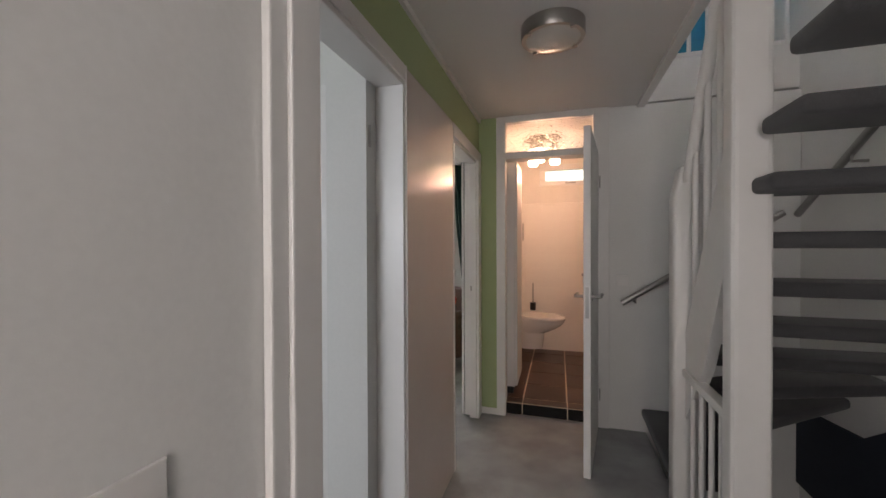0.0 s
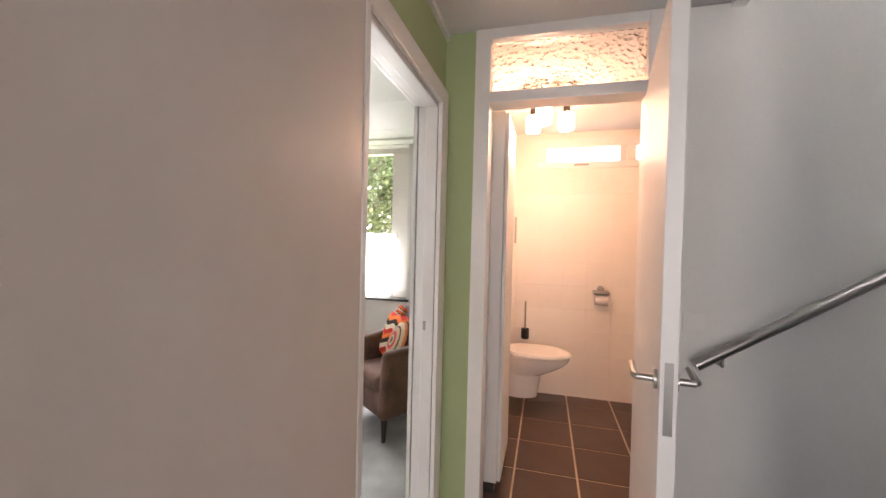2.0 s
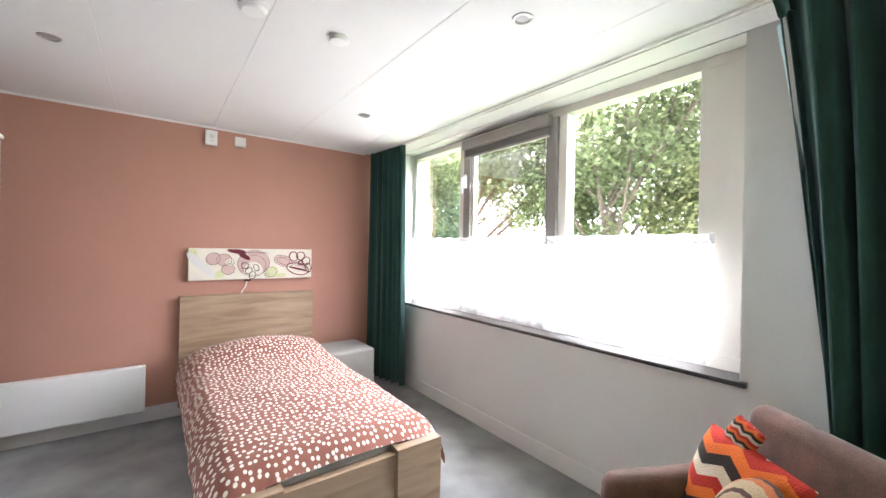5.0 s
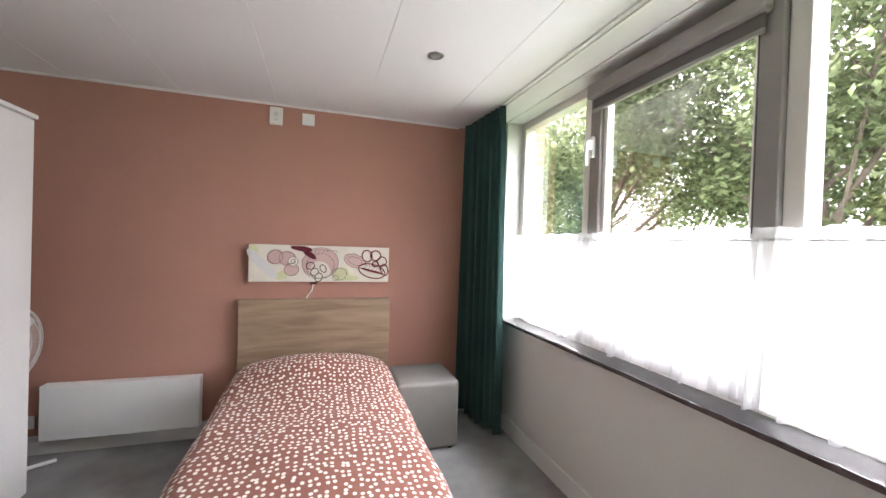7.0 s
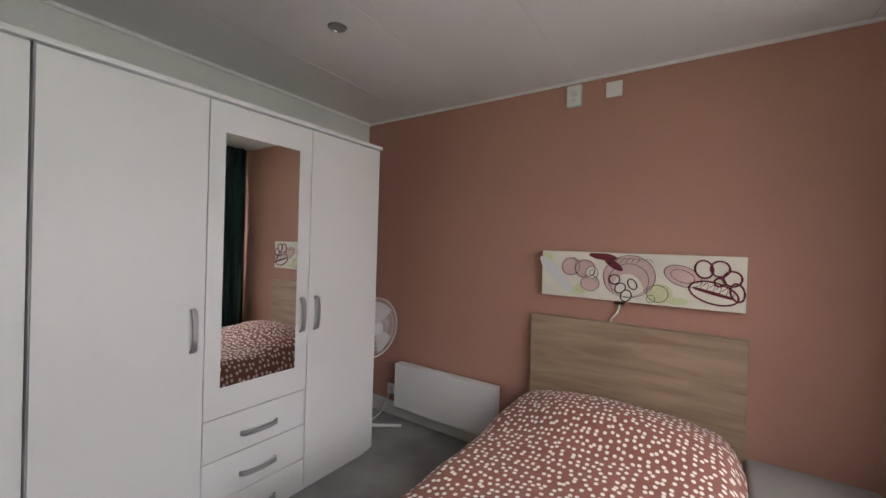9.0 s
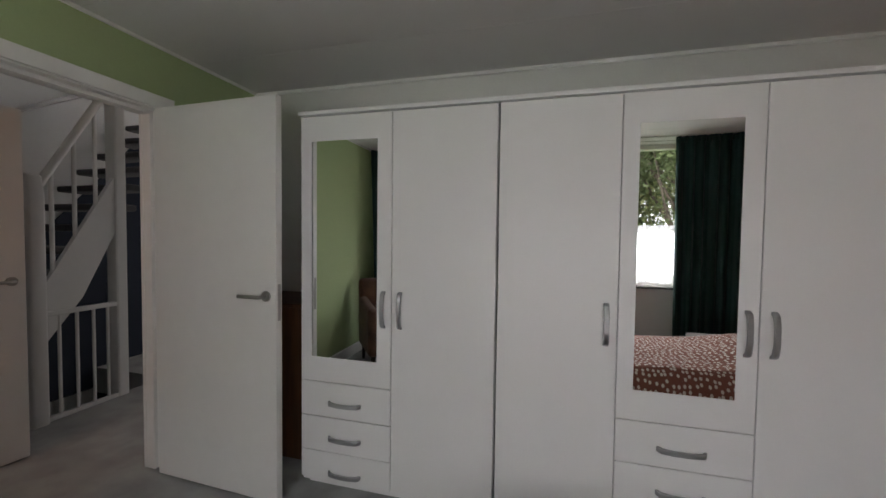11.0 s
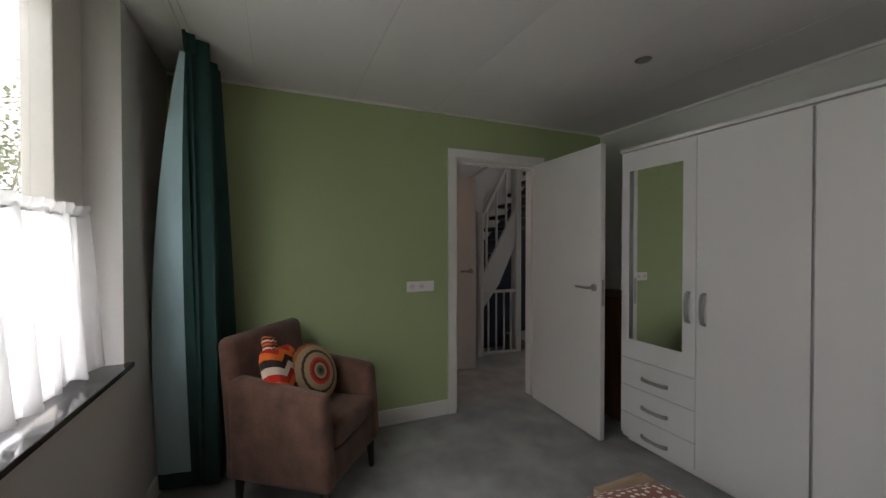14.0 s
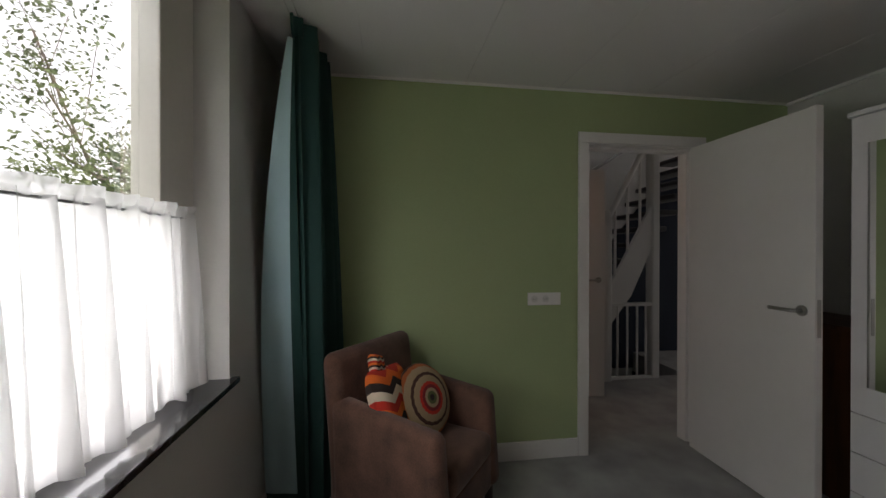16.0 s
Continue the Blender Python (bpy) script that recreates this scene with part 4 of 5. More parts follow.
solid("pillow", slab(-3.96, -3.5, 3.68, 4.36, 0.44, 0.53, 0.04, 3), PLASTIC, "white pillow under the duvet", "pillow")

pouf = thing("pouf", pose(-3.70, 4.752, 0), "grey leatherette cube pouf beside the bed", "pouf")
part("body", slab(-0.21, 0.21, -0.215, 0.215, 0.012, 0.472, 0.032, 4), GREY_FABRIC, pouf)
for x, y in ((-0.17, -0.17), (0.17, -0.17), (-0.17, 0.17), (0.17, 0.17)):
    part("foot", rod(bmesh.new(), (x, y, 0), (x, y, 0.014), 0.018), BLACK, pouf, "small black foot")

rad = thing("panel_heater", pose(-4.054, 2.426, 0.12), "flat white electric panel heater on the pink wall", "heater")
part("panel", slab(0.02, 0.095, 0, 0.855, 0, 0.34, 0.008), RADIATOR, rad)
part("bracket", slab(-0.015, 0.0195, 0.15, 0.2, 0.08, 0.26), RADIATOR, rad)
part("bracket", slab(-0.015, 0.0195, 0.65, 0.7, 0.08, 0.26), RADIATOR, rad)

def socket(m, n, label, name="wall_socket", category="socket"):
    ob = thing(name, m, label, category)
    part("plate", slab(-0.04 * n, 0.04 * n, -0.04, 0.04, 0, 0.011, 0.003), PLASTIC, ob)
    for i in range(n):
        cx = (i - (n - 1) / 2) * 0.075
        part("well", lathe(bmesh.new(), [(0.020, 0.0125), (0.0225, 0.0125), (0.0225, 0.011)], (cx, 0, 0), 20), WALL_GREY, ob, "round socket well")
        bm = bmesh.new()
        for s in (-1, 1):
            rod(bm, (cx + s * 0.009, 0, 0.0125), (cx + s * 0.009, 0, 0.0135), 0.003, seg=8)
        part("pin_hole", bm, BLACK, ob, "dark pin holes")
    return ob
EAST = pose(0, 0, 0, 90, 0, 90)     # plate on the pink wall, facing +x
WEST = pose(0, 0, 0, 90, 0, 270)    # plate on the green wall, facing -x
socket(Matrix.Translation((XP, 2.31, 0.205)) @ EAST, 1, "white wall socket beside the heater")
dbl = socket(Matrix.Translation((XG, 3.825, 1.026)) @ WEST, 2, "white double wall socket on the green wall")
part("blank", slab(0.081, 0.14, -0.04, 0.04, 0, 0.011, 0.003), PLASTIC, dbl, "white blank plate")
d = thing("thermostat", Matrix.Translation((XP, 3.695, 2.292)) @ EAST, "white wall control box near the ceiling", "control box")
part("case", slab(-0.043, 0.043, -0.062, 0.062, 0, 0.03, 0.006), PLASTIC, d)
part("dial", lathe(bmesh.new(), [(0.018, 0.031), (0.018, 0.036)], (0, 0.01, 0), 18), WALL_GREY, d, "small grey dial")
part("marking", slab(-0.012, 0.012, -0.035, -0.02, 0.0305, 0.0315), WALL_GREY, d)
d = thing("junction_plate", Matrix.Translation((XP, 3.915, 2.295)) @ EAST, "white blank wall plate near the ceiling", "wall plate")
part("plate", slab(-0.043, 0.043, -0.043, 0.043, 0, 0.014, 0.004), PLASTIC, d)
sw = thing("light_switch", Matrix.Translation((1.075, YF, 1.11)) @ pose(0, 0, 0, 90, 0, 0), "white light switch on the landing wall", "light switch")
part("plate", slab(-0.04, 0.04, -0.04, 0.04, 0, 0.009, 0.003), PLASTIC, sw)
part("rocker", slab(-0.028, 0.028, -0.028, 0.028, 0.0095, 0.013, 0.002), PLASTIC, sw)

sw = thing("light_switch", Matrix.Translation((0.225, 0.735, 1.10)) @ EAST, "white light switch beside the front room door", "light switch")
part("plate", slab(-0.042, 0.042, -0.06, 0.05, 0, 0.005, 0.002), PAINT_WHITE, sw)
part("rocker", slab(-0.012, 0.012, -0.018, 0.018, 0.0105, 0.013, 0.002), PLASTIC, sw)

# canvas with a drawn flower pattern
art = thing("canvas_print", pose(-4.068, 4.05, 1.095), "long canvas with red and green flower drawing", "painting")
CANVAS = mat("primed_canvas", (0.72, 0.68, 0.58), 0.9, vary=0.1, scale=6, fine=300, bump=0.2)
INK = mat("dark_red_ink", (0.16, 0.02, 0.03), 0.9, vary=0.1)
PALE_GREEN = mat("pale_green_ink", (0.60, 0.62, 0.36), 0.9, vary=0.2)
PALE_PINK = mat("pale_pink_ink", (0.60, 0.42, 0.38), 0.9, vary=0.15)
DARK_INK = mat("black_ink", (0.03, 0.015, 0.015), 0.9, vary=0.1)
part("canvas", slab(0, 0.05, -0.505, 0.49, 0, 0.268, 0.004), CANVAS, art)
part("lamp_base", slab(0.005, 0.03, -0.09, -0.04, -0.02, 0.0), BROWN_WOOD, art)
def blot(bm, cy, cz, ry, rz, turn=0.0, n=26, lift=0.0006):
    c, s = math.cos(turn), math.sin(turn)
    prism(bm, [(cy + ry * math.cos(k * math.tau / n) * c - rz * math.sin(k * math.tau / n) * s, cz + ry * math.cos(k * math.tau / n) * s + rz * math.sin(k * math.tau / n) * c) for k in range(n)], lambda u, v, w: (0.0501 + w, u, min(max(v, 0.003), 0.262)), lift)
    return bm
def loop(bm, cy, cz, ry, rz, turn=0.0, r=0.0022, a0=0.0, a1=math.tau, n=30):
    c, s = math.cos(turn), math.sin(turn)
    pts = []
    for k in range(n + 1):
        a = a0 + (a1 - a0) * k / n
        u, v = ry * math.cos(a), rz * math.sin(a)
        pts.append((0.0556, cy + u * c - v * s, min(max(cz + u * s + v * c, 0.004), 0.261)))
    return tube(bm, pts, r, 6)
def washes(name, material, label, lift, shapes):
    for k, d in enumerate(shapes):
        part(name, blot(bmesh.new(), *d, lift=lift + 0.00025 * k), material, art, label)
washes("green_wash", PALE_GREEN, "pale green wash", 0.0006, ((-0.47, 0.22, 0.025, 0.05, 0.3), (-0.28, 0.05, 0.06, 0.03, 0.4), (0.13, 0.06, 0.06, 0.05, 0.3), (0.20, 0.03, 0.06, 0.02)))
washes("grey_wash", WALL_GREY, "grey hatched band", 0.0018, ((-0.44, 0.15, 0.035, 0.11, 0.75), (-0.38, 0.09, 0.03, 0.09, 0.75)))
washes("pink_wash", PALE_PINK, "pale pink wash", 0.0024, ((-0.33, 0.18, 0.06, 0.05, 0.6), (-0.25, 0.17, 0.06, 0.055), (-0.22, 0.09, 0.05, 0.045), (-0.02, 0.14, 0.13, 0.115, 0.2), (0.23, 0.16, 0.085, 0.05, -0.35)))
washes("red_petal", INK, "dark red crescent", 0.0038, ((-0.155, 0.245, 0.075, 0.02, -0.12), (-0.10, 0.205, 0.06, 0.02, -0.6)))
washes("pale_petal", CANVAS, "cream cell", 0.0044, ((-0.21, 0.15, 0.035, 0.035), (-0.02, 0.07, 0.075, 0.085, 0.3), (0.32, 0.20, 0.035, 0.042, 0.3), (0.385, 0.205, 0.036, 0.036, -0.4), (0.435, 0.16, 0.034, 0.034, -0.6), (0.455, 0.095, 0.026, 0.042, 0.2), (0.36, 0.085, 0.10, 0.05, -0.25)))
for d in ((-0.33, 0.18, 0.05, 0.05), (-0.25, 0.17, 0.055, 0.05), (-0.21, 0.15, 0.034, 0.034), (-0.21, 0.15, 0.015, 0.015), (-0.22, 0.09, 0.05, 0.045), (-0.02, 0.14, 0.13, 0.115, 0.2), (-0.02, 0.12, 0.10, 0.09, 0.2), (0.23, 0.16, 0.085, 0.05, -0.35), (0.23, 0.16, 0.055, 0.03, -0.35), (0.12, 0.06, 0.05, 0.045), (0.09, 0.03, 0.02, 0.02)):
    part("ink_line", loop(bmesh.new(), *d, r=0.0014), DARK_INK, art, "fine dark outline")
for d in ((-0.09, 0.12, 0.028, 0.026, 0.4), (-0.06, 0.075, 0.03, 0.024, 0.8), (-0.03, 0.035, 0.032, 0.026, 1.2), (0.0, 0.10, 0.02, 0.03, 0.5)):
    part("cell_line", loop(bmesh.new(), *d, r=0.0032), DARK_INK, art, "bold black outline")
for d in ((0.32, 0.20, 0.037, 0.044, 0.3), (0.385, 0.205, 0.038, 0.038, -0.4), (0.435, 0.16, 0.036, 0.036, -0.6), (0.455, 0.095, 0.027, 0.044, 0.2), (0.36, 0.085, 0.102, 0.052, -0.25), (0.36, 0.085, 0.085, 0.004, -0.25), (0.385, 0.14, 0.022, 0.02)):
    part("petal_line", loop(bmesh.new(), *d, r=0.0048), INK, art, "thick dark red petal outline")
for k in range(6):
    part("hatch_line", loop(bmesh.new(), 0.29 + 0.026 * k, 0.10 - 0.007 * k, 0.012, 0.045, -0.5, 0.0016, 0.3, 2.6, 8), INK, art, "fine red hatching")
for k in range(7):
    part("hatch_line", loop(bmesh.new(), -0.08 + 0.024 * k, 0.19, 0.03, 0.05, 0.5 - 0.15 * k, 0.0012, 1.0, 2.6, 8), DARK_INK, art, "fine ink hatching")
solid("headboard_cable", tube(bmesh.new(), [(-4.06, 3.985, 1.075), (-4.055, 3.975, 1.03), (-4.05, 3.945, 0.99), (-4.062, 3.93, 0.93)], 0.006, 8), CANVAS, "pale cable hanging from the wall lamp", "cable")

# ---------------- curtains ----------------
def drape(top, low, n, amp_t, amp_b, z0, z1, flip=1):
    """A hanging cloth between a top line and a bottom line, each given by two ends."""
    (ax, ay), (bx, by) = top
    (cx, cy), (dx, dy) = low
    def place(u, v):
        f = (1 - v) ** 0.8
        x0, y0 = ax + (bx - ax) * u, ay + (by - ay) * u
        x1, y1 = cx + (dx - cx) * u, cy + (dy - cy) * u
        x, y = x0 + (x1 - x0) * f, y0 + (y1 - y0) * f
        amp = amp_t + (amp_b - amp_t) * f
        wave = math.sin(u * n * math.tau + 0.5 * math.sin(3 * u * math.tau)) + 0.25 * math.sin(u * n * 2.3 * math.tau + 1.0)
        tx, ty = tx0(f), ty0(f)
        l = math.hypot(tx, ty)
        return (x - ty / l * amp * wave * flip, y + tx / l * amp * wave * flip, z0 + (z1 - z0) * v)
    def tx0(f):
        return (bx - ax) * (1 - f) + (dx - cx) * f
    def ty0(f):
        return (by - ay) * (1 - f) + (dy - cy) * f
    bm = sheet(bmesh.new(), 140, 26, place)
    bmesh.ops.recalc_face_normals(bm, faces=bm.faces)
    bmesh.ops.solidify(bm, geom=bm.faces[:], thickness=0.004)
    return bm

cur = thing("curtain", pose(0, 0, 0), "dark green full-length curtain gathered beside the pink wall", "curtain", "dark green curtains")
part("cloth", drape(((-4.035, 5.15), (-3.435, 5.22)), ((-4.03, 5.15), (-3.48, 5.285)), 6, 0.028, 0.05, 0.07, H - 0.013), CURTAIN, cur)
part("heading_tape", drape(((-4.035, 5.155), (-3.45, 5.205)), ((-4.035, 5.155), (-3.45, 5.205)), 11, 0.018, 0.018, H - 0.075, H - 0.012), CURTAIN, cur)
cur = thing("curtain", pose(0, 0, 0), "dark green curtain with pale lining, pushed to the green wall", "curtain", "dark green curtains")
part("cloth", drape(((-0.69, 5.18), (-0.13, 5.165)), ((-0.48, 5.17), (-0.26, 5.03)), 5, 0.045, 0.04, 0.035, H - 0.013), CURTAIN, cur)
part("heading_tape", drape(((-0.72, 5.20), (-0.13, 5.20)), ((-0.70, 5.20), (-0.13, 5.19)), 10, 0.022, 0.02, H - 0.09, H - 0.012), CURTAIN, cur)
def turned(z0, z1, u0, u1, proud=0.0):
    """The edge of the curtain turned back to the window, a flat panel that widens downwards."""
    def place(u, v):
        z = z0 + (z1 - z0) * v
        f = max(0.0, (H - 0.04 - z) / (H - 0.04))
        g = 1 - (1 - min(1.0, f * 1.25)) ** 2.2
        ax, ay = -0.715 + 0.30 * f, 5.215 + 0.182 * g - proud
        bx, by = -0.715 + 0.27 * f + 0.02 * (1 - f), 5.205 + 0.02 * g - 0.03 * f * f - proud
        w = u0 + (u1 - u0) * u
        bow = 0.012 * math.sin(w * math.pi) * f + 0.004 * math.sin(9 * w + 3 * z) * f
        return (ax + (bx - ax) * w - bow, ay + (by - ay) * w, z)
    bm = sheet(bmesh.new(), 24, 40, place)
    bmesh.ops.recalc_face_normals(bm, faces=bm.faces)
    bmesh.ops.solidify(bm, geom=bm.faces[:], thickness=0.003)
    return bm
part("lining", turned(0.125, H - 0.11, 0.0, 0.80), LINING, cur, "pale teal lining turned outwards")
part("hem", turned(0.035, 0.125, 0.0, 0.80), CURTAIN, cur, "dark green bottom hem")
part("side_hem", turned(0.035, H - 0.05, 0.80, 1.06), CURTAIN, cur, "dark green side hem")

# ---------------- wardrobes ----------------
def pull(parent, x, z, upright=True, length=0.19):
    h = length / 2
    pts = [(-h, 0.0), (-h + 0.012, 0.022), (-h * 0.4, 0.032), (h * 0.4, 0.032), (h - 0.012, 0.022), (h, 0.0)]
    bm = bmesh.new()
    low = [(u, w) for u, w in pts]
    inner = [(u * 0.86, max(0.0, w - 0.009)) for u, w in pts]
    ring = low + inner[::-1]
    f = (lambda u, v, w: (x - 0.011 + w, v, z + u)) if upright else (lambda u, v, w: (x + u, v, z - 0.011 + w))
    prism(bm, ring, f, 0.022)
    bmesh.ops.bevel(bm, geom=bm.edges[:], offset=0.002, segments=1, affect="EDGES")
    return part("handle", bm, SATIN, parent, "satin grey metal handle")

WT = 1.995
def wardrobe(x_left, doors, label):
    """Built from its own left end along +x as one faces it; doors: list of (kind, handle side)."""
    wd = 0.516
    n = len(doors)
    ob = thing("wardrobe", pose(x_left, 2.60, 0, 0, 0, 180), label, "wardrobe", "white wardrobes")
    w = n * wd
    part("body", slab(0.0, w, 0.0, 0.58, 0.03, WT - 0.022, 0.002), MELAMINE, ob)
    part("top_board", slab(-0.012, w + 0.012, -0.03, 0.58, WT - 0.0215, WT, 0.004), MELAMINE, ob)
    part("plinth", slab(0.02, w - 0.02, 0.03, 0.57, 0, 0.0295), MELAMINE, ob)
    for i, (kind, side) in enumerate(doors):
        a, b = i * wd + 0.002, (i + 1) * wd - 0.002
        f0, f1 = -0.0205, -0.0015
        if kind == "tall":
            dr = part("door", slab(a, b, f0, f1, 0.055, WT - 0.03, 0.002), MELAMINE, ob)
            hx = a + 0.045 if side == "l" else b - 0.045
            h = pull(dr, hx, 0.985)
            h.matrix_basis = Matrix.Translation((0, f0, 0)) @ Matrix.Scale(-1, 4, (0, 1, 0))
        else:
            dr = part("door", slab(a, b, f0, f1, 0.583, WT - 0.03, 0.002), MELAMINE, ob)
            part("mirror", slab(a + 0.065, b - 0.075, f0 - 0.004, f0 - 0.0005, 0.715, 1.838), MIRROR, dr, "tall mirror pane")
            hx = a + 0.045 if side == "l" else b - 0.04
            h = pull(dr, hx, 0.985)
            h.matrix_basis = Matrix.Translation((0, f0, 0)) @ Matrix.Scale(-1, 4, (0, 1, 0))
            for j in range(3):
                z1 = 0.579 - j * 0.187
                dw = part("drawer", slab(a, b, f0, f1, z1 - 0.183 + (0.035 if j == 2 else 0), z1, 0.002), MELAMINE, ob)
                h = pull(dw, (a + b) / 2, z1 - 0.105, False)
                h.matrix_basis = Matrix.Translation((0, f0, 0)) @ Matrix.Scale(-1, 4, (0, 1, 0))
    return ob
wardrobe(-0.942, [("mirror", "r"), ("tall", "l")], "white two-door wardrobe with one mirror and three drawers")
wardrobe(-1.982, [("tall", "r"), ("mirror", "r"), ("tall", "l")], "white three-door wardrobe with one mirror and three drawers")

bc = thing("wooden_chest", pose(-0.30, 2.0, 0), "dark brown wooden chest standing behind the door", "chest")
part("body", slab(-0.58, 0.0, 0.0, 0.42, 0, 0.92, 0.004), BROWN_WOOD, bc)
part("top", slab(-0.60, 0.02, 0.0, 0.44, 0.9205, 0.945, 0.004), BROWN_WOOD, bc)

for x, y, w, d, h, t in ((-2.45, 2.42, 0.30, 0.22, 0.025, 5), (-2.95, 2.45, 0.22, 0.18, 0.02, -8), (-3.38, 2.46, 0.14, 0.2, 0.022, 12)):
    bm = slab(-w / 2, w / 2, -d / 2, d / 2, 0.0, h * 0.5, 0.004)
    box(bm, -w / 2.4, w / 2.2, -d / 2.3, d / 2.2, h * 0.5 + 0.0005, h, 0.004)
    ob = solid("folded_cloth", bm, GREY_FABRIC, "grey folded cloth lying on top of the wardrobe", "cloth")
    ob.matrix_basis = pose(x, y, WT + 0.001, 0, 0, t)
# standing fan
fan = thing("pedestal_fan", pose(-3.74, 2.33, 0), "white pedestal fan with wire guard beside the heater", "fan")
bm = bmesh.new()
for a in (45, 135):
    c, s = math.cos(radians(a)), math.sin(radians(a))
    tube(bm, [(-0.28 * c, -0.28 * s, 0.012), (-0.05 * c, -0.05 * s, 0.03), (0.05 * c, 0.05 * s, 0.03), (0.28 * c, 0.28 * s, 0.012)], 0.012, 8)
part("base", bm, PLASTIC, fan)
part("pole", rod(bmesh.new(), (0, 0, 0.02), (0, 0, 0.66), 0.012), PLASTIC, fan)
head = Matrix.Translation((0.0, 0.06, 0.765)) @ Matrix.Rotation(radians(-7), 4, "Z") @ Matrix.Rotation(radians(-90), 4, "X")
part("motor", lathe(bmesh.new(), [(0.03, -0.14), (0.055, -0.12), (0.06, -0.04), (0.03, 0.0)], seg=20), PLASTIC, fan, m=head)
part("neck", rod(bmesh.new(), (0, 0, 0.64), (0.0, -0.02, 0.76), 0.018), PLASTIC, fan)
bm = bmesh.new()
for r, w in ((0.215, 0.03), (0.15, 0.062), (0.08, 0.072), (0.15, -0.005), (0.215, 0.02)):
    tube(bm, [(r * math.cos(k * math.tau / 40), r * math.sin(k * math.tau / 40), w) for k in range(41)], 0.0028, 5)
for k in range(84):
    a = k * math.tau / 84
    c, s = math.cos(a), math.sin(a)
    tube(bm, [(0.045 * c, 0.045 * s, 0.074), (0.15 * c, 0.15 * s, 0.062), (0.215 * c, 0.215 * s, 0.025), (0.15 * c, 0.15 * s, -0.005), (0.05 * c, 0.05 * s, -0.03)], 0.0011, 4)
part("guard", bm, PLASTIC, fan, "white wire guard", m=head)
for k in range(3):
    bm = bmesh.new()
    a0 = k * math.tau / 3
    def blade(u, v, a0=a0):
        r = 0.03 + 0.155 * u
        a = a0 + (v - 0.4) * (1.2 - 0.25 * u) * min(1, 0.55 + u)
        return (r * math.cos(a), r * math.sin(a), 0.035 - 0.035 * v + 0.006 * u)
    sheet(bm, 8, 8, blade)
    bmesh.ops.solidify(bm, geom=bm.faces[:], thickness=0.003)
    part("blade", bm, PLASTIC, fan, "white plastic blade", m=head)
part("hub", lathe(bmesh.new(), [(0.045, 0.02), (0.045, 0.07), (0.03, 0.08)], seg=20), PLASTIC, fan, m=head)
solid("fan_cable", tube(bmesh.new(), [(-3.72, 2.35, 0.10), (-3.85, 2.30, 0.02), (-3.97, 2.28, 0.03), (-4.02, 2.30, 0.12), (-4.045, 2.31, 0.19)], 0.004, 8), PLASTIC, "white power cable from the fan to the socket", "cable")

# ---------------- armchair ----------------
ch = thing("armchair", pose(-0.57, 4.67, 0, 0, 0, 0), "brown suede tub armchair on dark legs", "armchair")
ch.matrix_basis = Matrix.Translation((-0.62, 4.661, 0)) @ Matrix.Rotation(radians(-37), 4, "Z") @ Matrix.Diagonal((0.94, 0.97, 1.0, 1.0))
# local: the chair faces -y... front at -y, width along x
def soft(x0, x1, y0, y1, z0, z1, r):
    return slab(x0, x1, y0, y1, z0, z1, r, 4)
part("seat_frame", soft(-0.31, 0.31, -0.31, 0.28, 0.16, 0.34, 0.025), SUEDE, ch)
part("seat_cushion", soft(-0.225, 0.225, -0.325, 0.17, 0.335, 0.455, 0.045), SUEDE, ch, "thick loose seat cushion")
def arm(sx):
    bm = bmesh.new()
    prism(bm, [(-0.335, 0.165), (0.25, 0.165), (0.27, 0.69), (-0.30, 0.628)], lambda u, v, w: (sx * (0.225 + w), u, v), 0.105)
    bmesh.ops.recalc_face_normals(bm, faces=bm.faces)
    bmesh.ops.bevel(bm, geom=bm.edges[:], offset=0.042, segments=5, affect="EDGES", profile=0.5)
    part("armrest", bm, SUEDE, ch)
arm(1)
arm(-1)
bm = bmesh.new()
prism(bm, [(0.15, 0.30), (0.27, 0.17), (0.335, 0.872), (0.235, 0.882)], lambda u, v, w: (-0.325 + w, u, v), 0.65)
bmesh.ops.recalc_face_normals(bm, faces=bm.faces)
bmesh.ops.bevel(bm, geom=bm.edges[:], offset=0.048, segments=5, affect="EDGES", profile=0.5)
part("backrest", bm, SUEDE, ch)
for x, y in ((-0.27, -0.28), (0.27, -0.28), (-0.27, 0.22), (0.27, 0.22)):
    part("leg", rod(bmesh.new(), (x * 1.02, y * 1.02, 0), (x, y, 0.17), 0.016, 0.026, seg=12), DARK_LEG, ch, "dark tapered wooden leg")
ORANGE, RED, CREAM, DARK, MAROON, OLIVE, TAN, UMBER, RUST = (0.80, 0.16, 0.02), (0.55, 0.03, 0.015), (0.70, 0.60, 0.45), (0.03, 0.018, 0.015), (0.22, 0.02, 0.02), (0.10, 0.11, 0.04), (0.36, 0.26, 0.15), (0.07, 0.03, 0.02), (0.40, 0.11, 0.03)
ZIG = striped("zigzag_knit", [ORANGE, RED, CREAM, DARK], 2.3, 0.2, 2.5)
RINGS = striped("ring_crochet", [DARK, OLIVE, TAN, MAROON, RED, TAN, TAN, UMBER, TAN, TAN, RUST, UMBER], 1, rings=True)
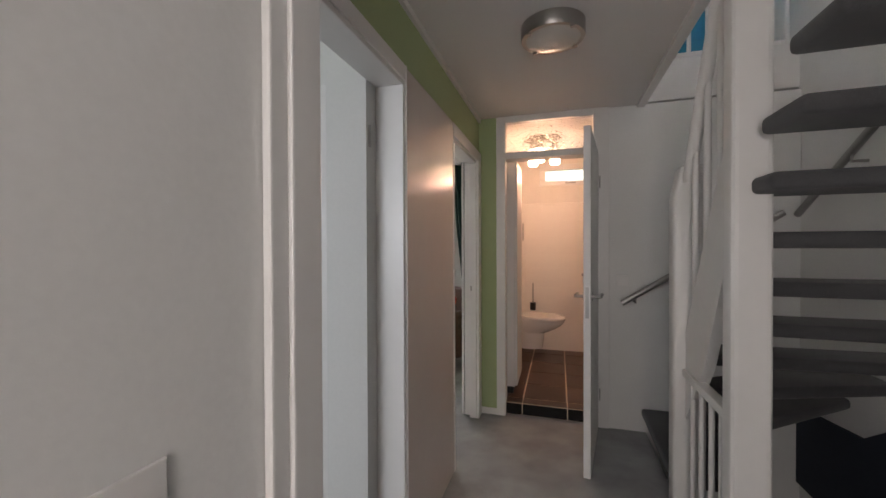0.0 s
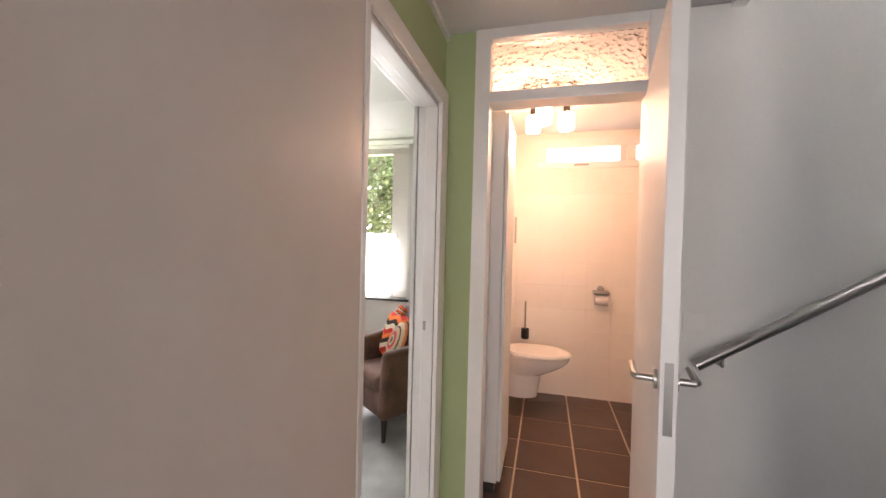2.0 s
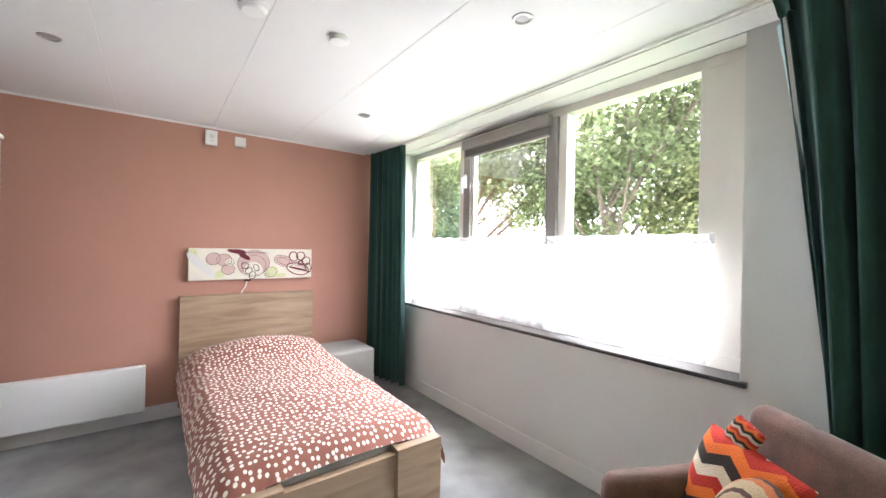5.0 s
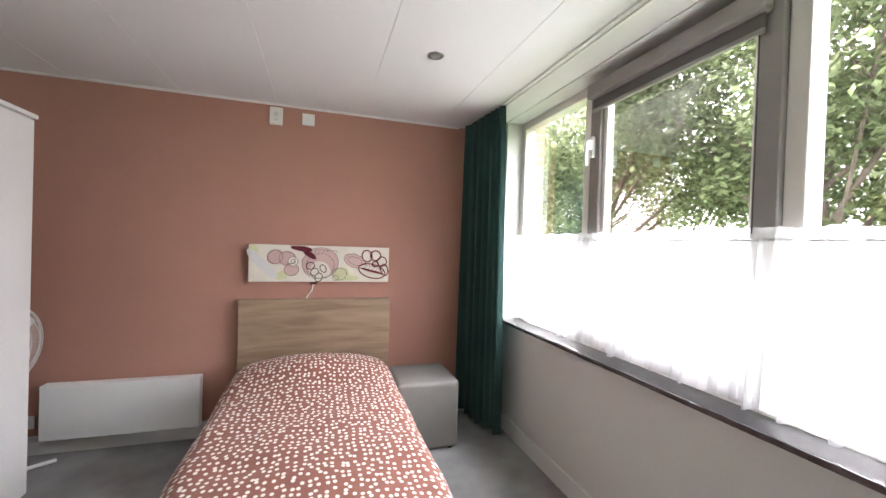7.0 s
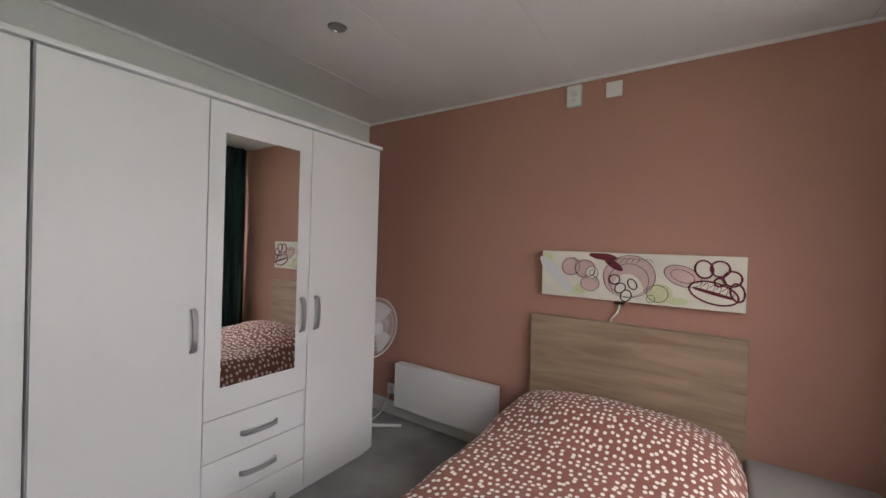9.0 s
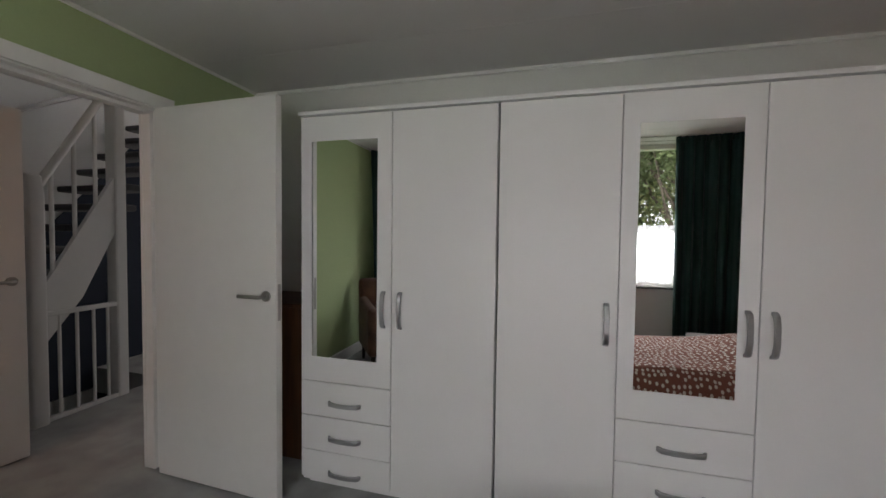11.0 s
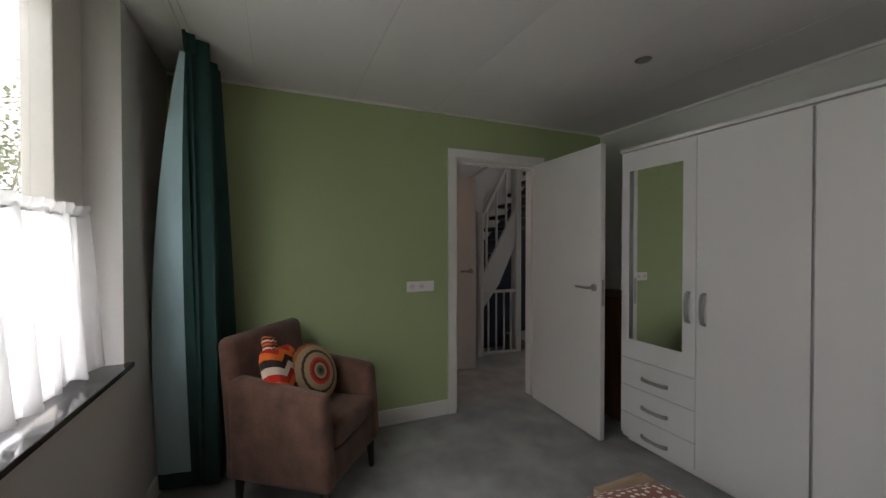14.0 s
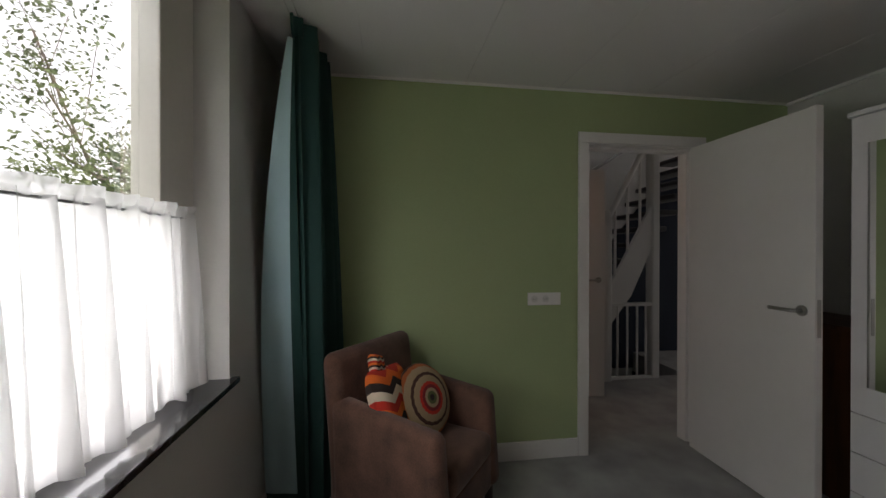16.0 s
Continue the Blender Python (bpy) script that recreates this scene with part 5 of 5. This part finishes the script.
def puff(w, h, t, round_=False):
    bm = bmesh.new()
    for side in (1, -1):
        def place(u, v):
            a, b = u * 2 - 1, v * 2 - 1
            if round_:
                r = max(abs(a), abs(b))
                q = math.hypot(a, b) or 1e-6
                a, b = a / q * r, b / q * r
                bulge = (1 - r ** 2.2) ** 0.6 if r < 1 else 0
            else:
                bulge = ((1 - a ** 4) * (1 - b ** 4)) ** 0.5
                a *= 1 - 0.05 * (1 - abs(b)) ** 2
            return (a * w / 2, side * t / 2 * bulge, b * h / 2)
        sheet(bm, 24, 24, place, (lambda u, v: (u, v)) if not round_ else (lambda u, v: (0.5 + place(u, v)[0] / w, 0.5 + place(u, v)[2] / h)))
    bmesh.ops.remove_doubles(bm, verts=bm.verts, dist=1e-4)
    return bm
def on_chair(x, y, z, rx, ry, rz):
    return ch.matrix_basis @ pose(x, y, z, rx, ry, rz)
cu = solid("zigzag_cushion", puff(0.34, 0.36, 0.13), ZIG, "knitted cushion with orange, cream and black zigzags", "cushion")
cu.matrix_basis = on_chair(-0.125, 0.05, 0.625, -20, 8, 12)
knot = part("tied_corner", puff(0.10, 0.09, 0.06), ZIG, cu, "tied knitted corner")
knot.matrix_basis = pose(-0.06, 0.0, 0.20, 0, 12, 0)
cu = solid("round_cushion", puff(0.35, 0.35, 0.13, True), RINGS, "round crochet cushion with coloured rings", "cushion")
cu.matrix_basis = on_chair(0.03, -0.03, 0.62, -24, 0, -14)

# ---------------- ceiling fittings ----------------
def spot(x, y):
    ob = thing("ceiling_spotlight", pose(x, y, H), "recessed brushed steel ceiling spotlight, switched off", "spotlight", "ceiling spotlights")
    part("ring", lathe(bmesh.new(), [(0.030, -0.001), (0.032, -0.006), (0.042, -0.004), (0.045, 0.0)], seg=28), STEEL, ob)
    part("lamp_face", lathe(bmesh.new(), [(0.004, -0.0030), (0.029, -0.0025)], seg=24), FRAME_GREY, ob, "unlit lamp face")
    return ob
first = spot(-2.92, 2.905)
for x, y in ((-1.343, 2.91), (-1.403, 4.567), (-2.96, 4.572)):
    copy_thing(first, pose(x, y, H))
for x, y, r in ((-2.042, 3.64, 0.055), (-2.05, 4.01, 0.05)):
    ob = thing("cover_cap", pose(x, y, H), "round white cover cap on the ceiling", "cover cap")
    part("cap", lathe(bmesh.new(), [(0.01, -0.022), (r * 0.8, -0.02), (r, -0.008), (r, 0)], seg=28), PLASTIC, ob)

# ---------------- outside ----------------
GZ = -2.9
setting("ground", slab(-300, 300, 5.75, 500, GZ - 0.2, GZ), GRASS, "green lawn outside")
pier = tagged(thing("brick_pier", pose(0, 0, 0), "orange brick return wall outside the window", "wall"), kind="structure")
part("mortar", slab(-4.05, -3.79, 5.633, 5.75, GZ, 2.9), MORTAR, pier)

def tree(x, y, height, spread, seed, material, leaves):
    rnd = random.Random(seed)
    ob = thing("tree", pose(x, y, GZ), "leafy deciduous tree in the garden", "tree", "trees outside")
    bm = bmesh.new()
    rod(bm, (0, 0, 0), (0.1, 0, height * 0.45), 0.22, 0.15, seg=10)
    tips = []
    for i in range(11):
        a = i * 2.4 + rnd.uniform(-0.4, 0.4)
        z0 = height * rnd.uniform(0.25, 0.5)
        r = spread * rnd.uniform(0.45, 0.95)
        p0 = Vector((0.05, 0, z0))
        p1 = Vector((r * 0.5 * math.cos(a), r * 0.5 * math.sin(a), z0 + height * rnd.uniform(0.08, 0.2)))
        p2 = Vector((r * math.cos(a), r * math.sin(a), z0 + height * rnd.uniform(0.1, 0.42)))
        tube(bm, [p0, p1], 0.055, 7)
        tube(bm, [p1, p2], 0.03, 6)
        tips += [p1, p2, (p1 + p2) / 2]
        for _ in range(6):
            q = p2 + Vector((rnd.gauss(0, 0.6), rnd.gauss(0, 0.6), rnd.gauss(0.4, 0.5)))
            tube(bm, [p1 + (p2 - p1) * rnd.uniform(0.2, 0.9), q], 0.011, 5)
            tips.append(q)
    part("trunk", bm, BARK, ob)
    verts, faces = [], []
    hubs = [t + Vector((rnd.gauss(0, 0.55), rnd.gauss(0, 0.55), rnd.gauss(0, 0.6))) for t in tips for _ in range(3)]
    for i in range(leaves):
        c = rnd.choice(hubs) + Vector((rnd.gauss(0, 0.34), rnd.gauss(0, 0.34), rnd.gauss(0, 0.25)))
        s = rnd.uniform(0.05, 0.105)
        e = Euler((rnd.uniform(-0.9, 0.9), rnd.uniform(-0.9, 0.9), rnd.uniform(0, 6.28))).to_matrix()
        n = len(verts)
        verts += [c + e @ Vector(p) for p in ((-s, 0, 0), (0, -s * 0.55, 0.01), (s, 0, 0), (0, s * 0.55, 0.01))]
        faces.append((n, n + 1, n + 2, n + 3))
    me = bpy.data.meshes.new("crown")
    me.from_pydata(verts, [], faces)
    me.materials.append(material)
    crown = new("crown", me)
    crown.parent = ob
    return ob
tree(-6.2, 13.5, 12.0, 4.4, 1, LEAF, 44000)
tree(-1.8, 16.5, 9.6, 4.4, 2, LEAF_WARM, 27000)
tree(-11.0, 12.5, 11.5, 4.4, 5, LEAF, 38000)
tree(3.0, 18.0, 8.0, 4.0, 3, LEAF, 24000)
tree(9.5, 11.5, 11.0, 4.0, 4, LEAF, 6500)
tree(17.0, 13.5, 11.5, 4.6, 7, LEAF_WARM, 7500)
tree(-8.5, 21.0, 13.0, 5.0, 6, LEAF, 30000)
tree(-16.0, 16.0, 12.0, 5.0, 8, LEAF, 20000)

# ---------------- pieces: tiles and bricks, last ----------------
def pieces(parent, name, size, places, material, bevel=0.0015):
    me_ob = None
    for p in places:
        if me_ob is None:
            bm = box(bmesh.new(), 0, size[0], 0, size[1], 0, size[2], bevel, 1)
            bmesh.ops.recalc_face_normals(bm, faces=bm.faces)
            me = bpy.data.meshes.new(name)
            bm.to_mesh(me)
            bm.free()
            me.materials.append(material)
            me_ob = me
        ob = new(name, me_ob)
        ob.parent = parent
        ob.location = p

floor_bath = bpy.data.objects["floor_bath"]
T = 0.348
pieces(floor_bath, "tile", (T - 0.011, T - 0.011, 0.008), [(0.342 + 0.004 + i * T, 3.735 + 0.004 + j * T, FB - 0.0075) for i in range(-1, 5) for j in range(0, 5) if 0.342 + (i + 1) * T < XS + 0.2 and 3.735 + j * T < YR - 0.1], TILE_BROWN)
pieces(floor_bath, "tile", (T - 0.008, 0.098, 0.008), [(0.346 + i * T, 3.629, FB - 0.0075) for i in range(-1, 3)], TILE_BROWN)
pieces(floor_bath, "step_tile", (T - 0.008, 0.008, 0.085), [(0.346 + i * T, YF + 0.037, 0.003) for i in range(-1, 2)], TILE_BLACK)
wall_bath_back = bpy.data.objects["wall_bath_back"]
pieces(wall_bath_back, "tile", (0.1995, 0.006, 0.1995), [(0.032 + 0.2 * i, YR - 0.005, 0.06 + 0.2 * j) for i in range(10) for j in range(9)], TILE_WHITE, 0.0006)
pieces(wall_bath_back, "tile_border", (0.197, 0.009, 0.018), [(0.032 + 0.2 * i, YR - 0.008, 1.861) for i in range(10)], TILE_WHITE)
pieces(pier, "brick", (0.012, 0.10, 0.052), [(-3.793, 5.645, 0.6 + 0.064 * j) for j in range(32)], BRICK)
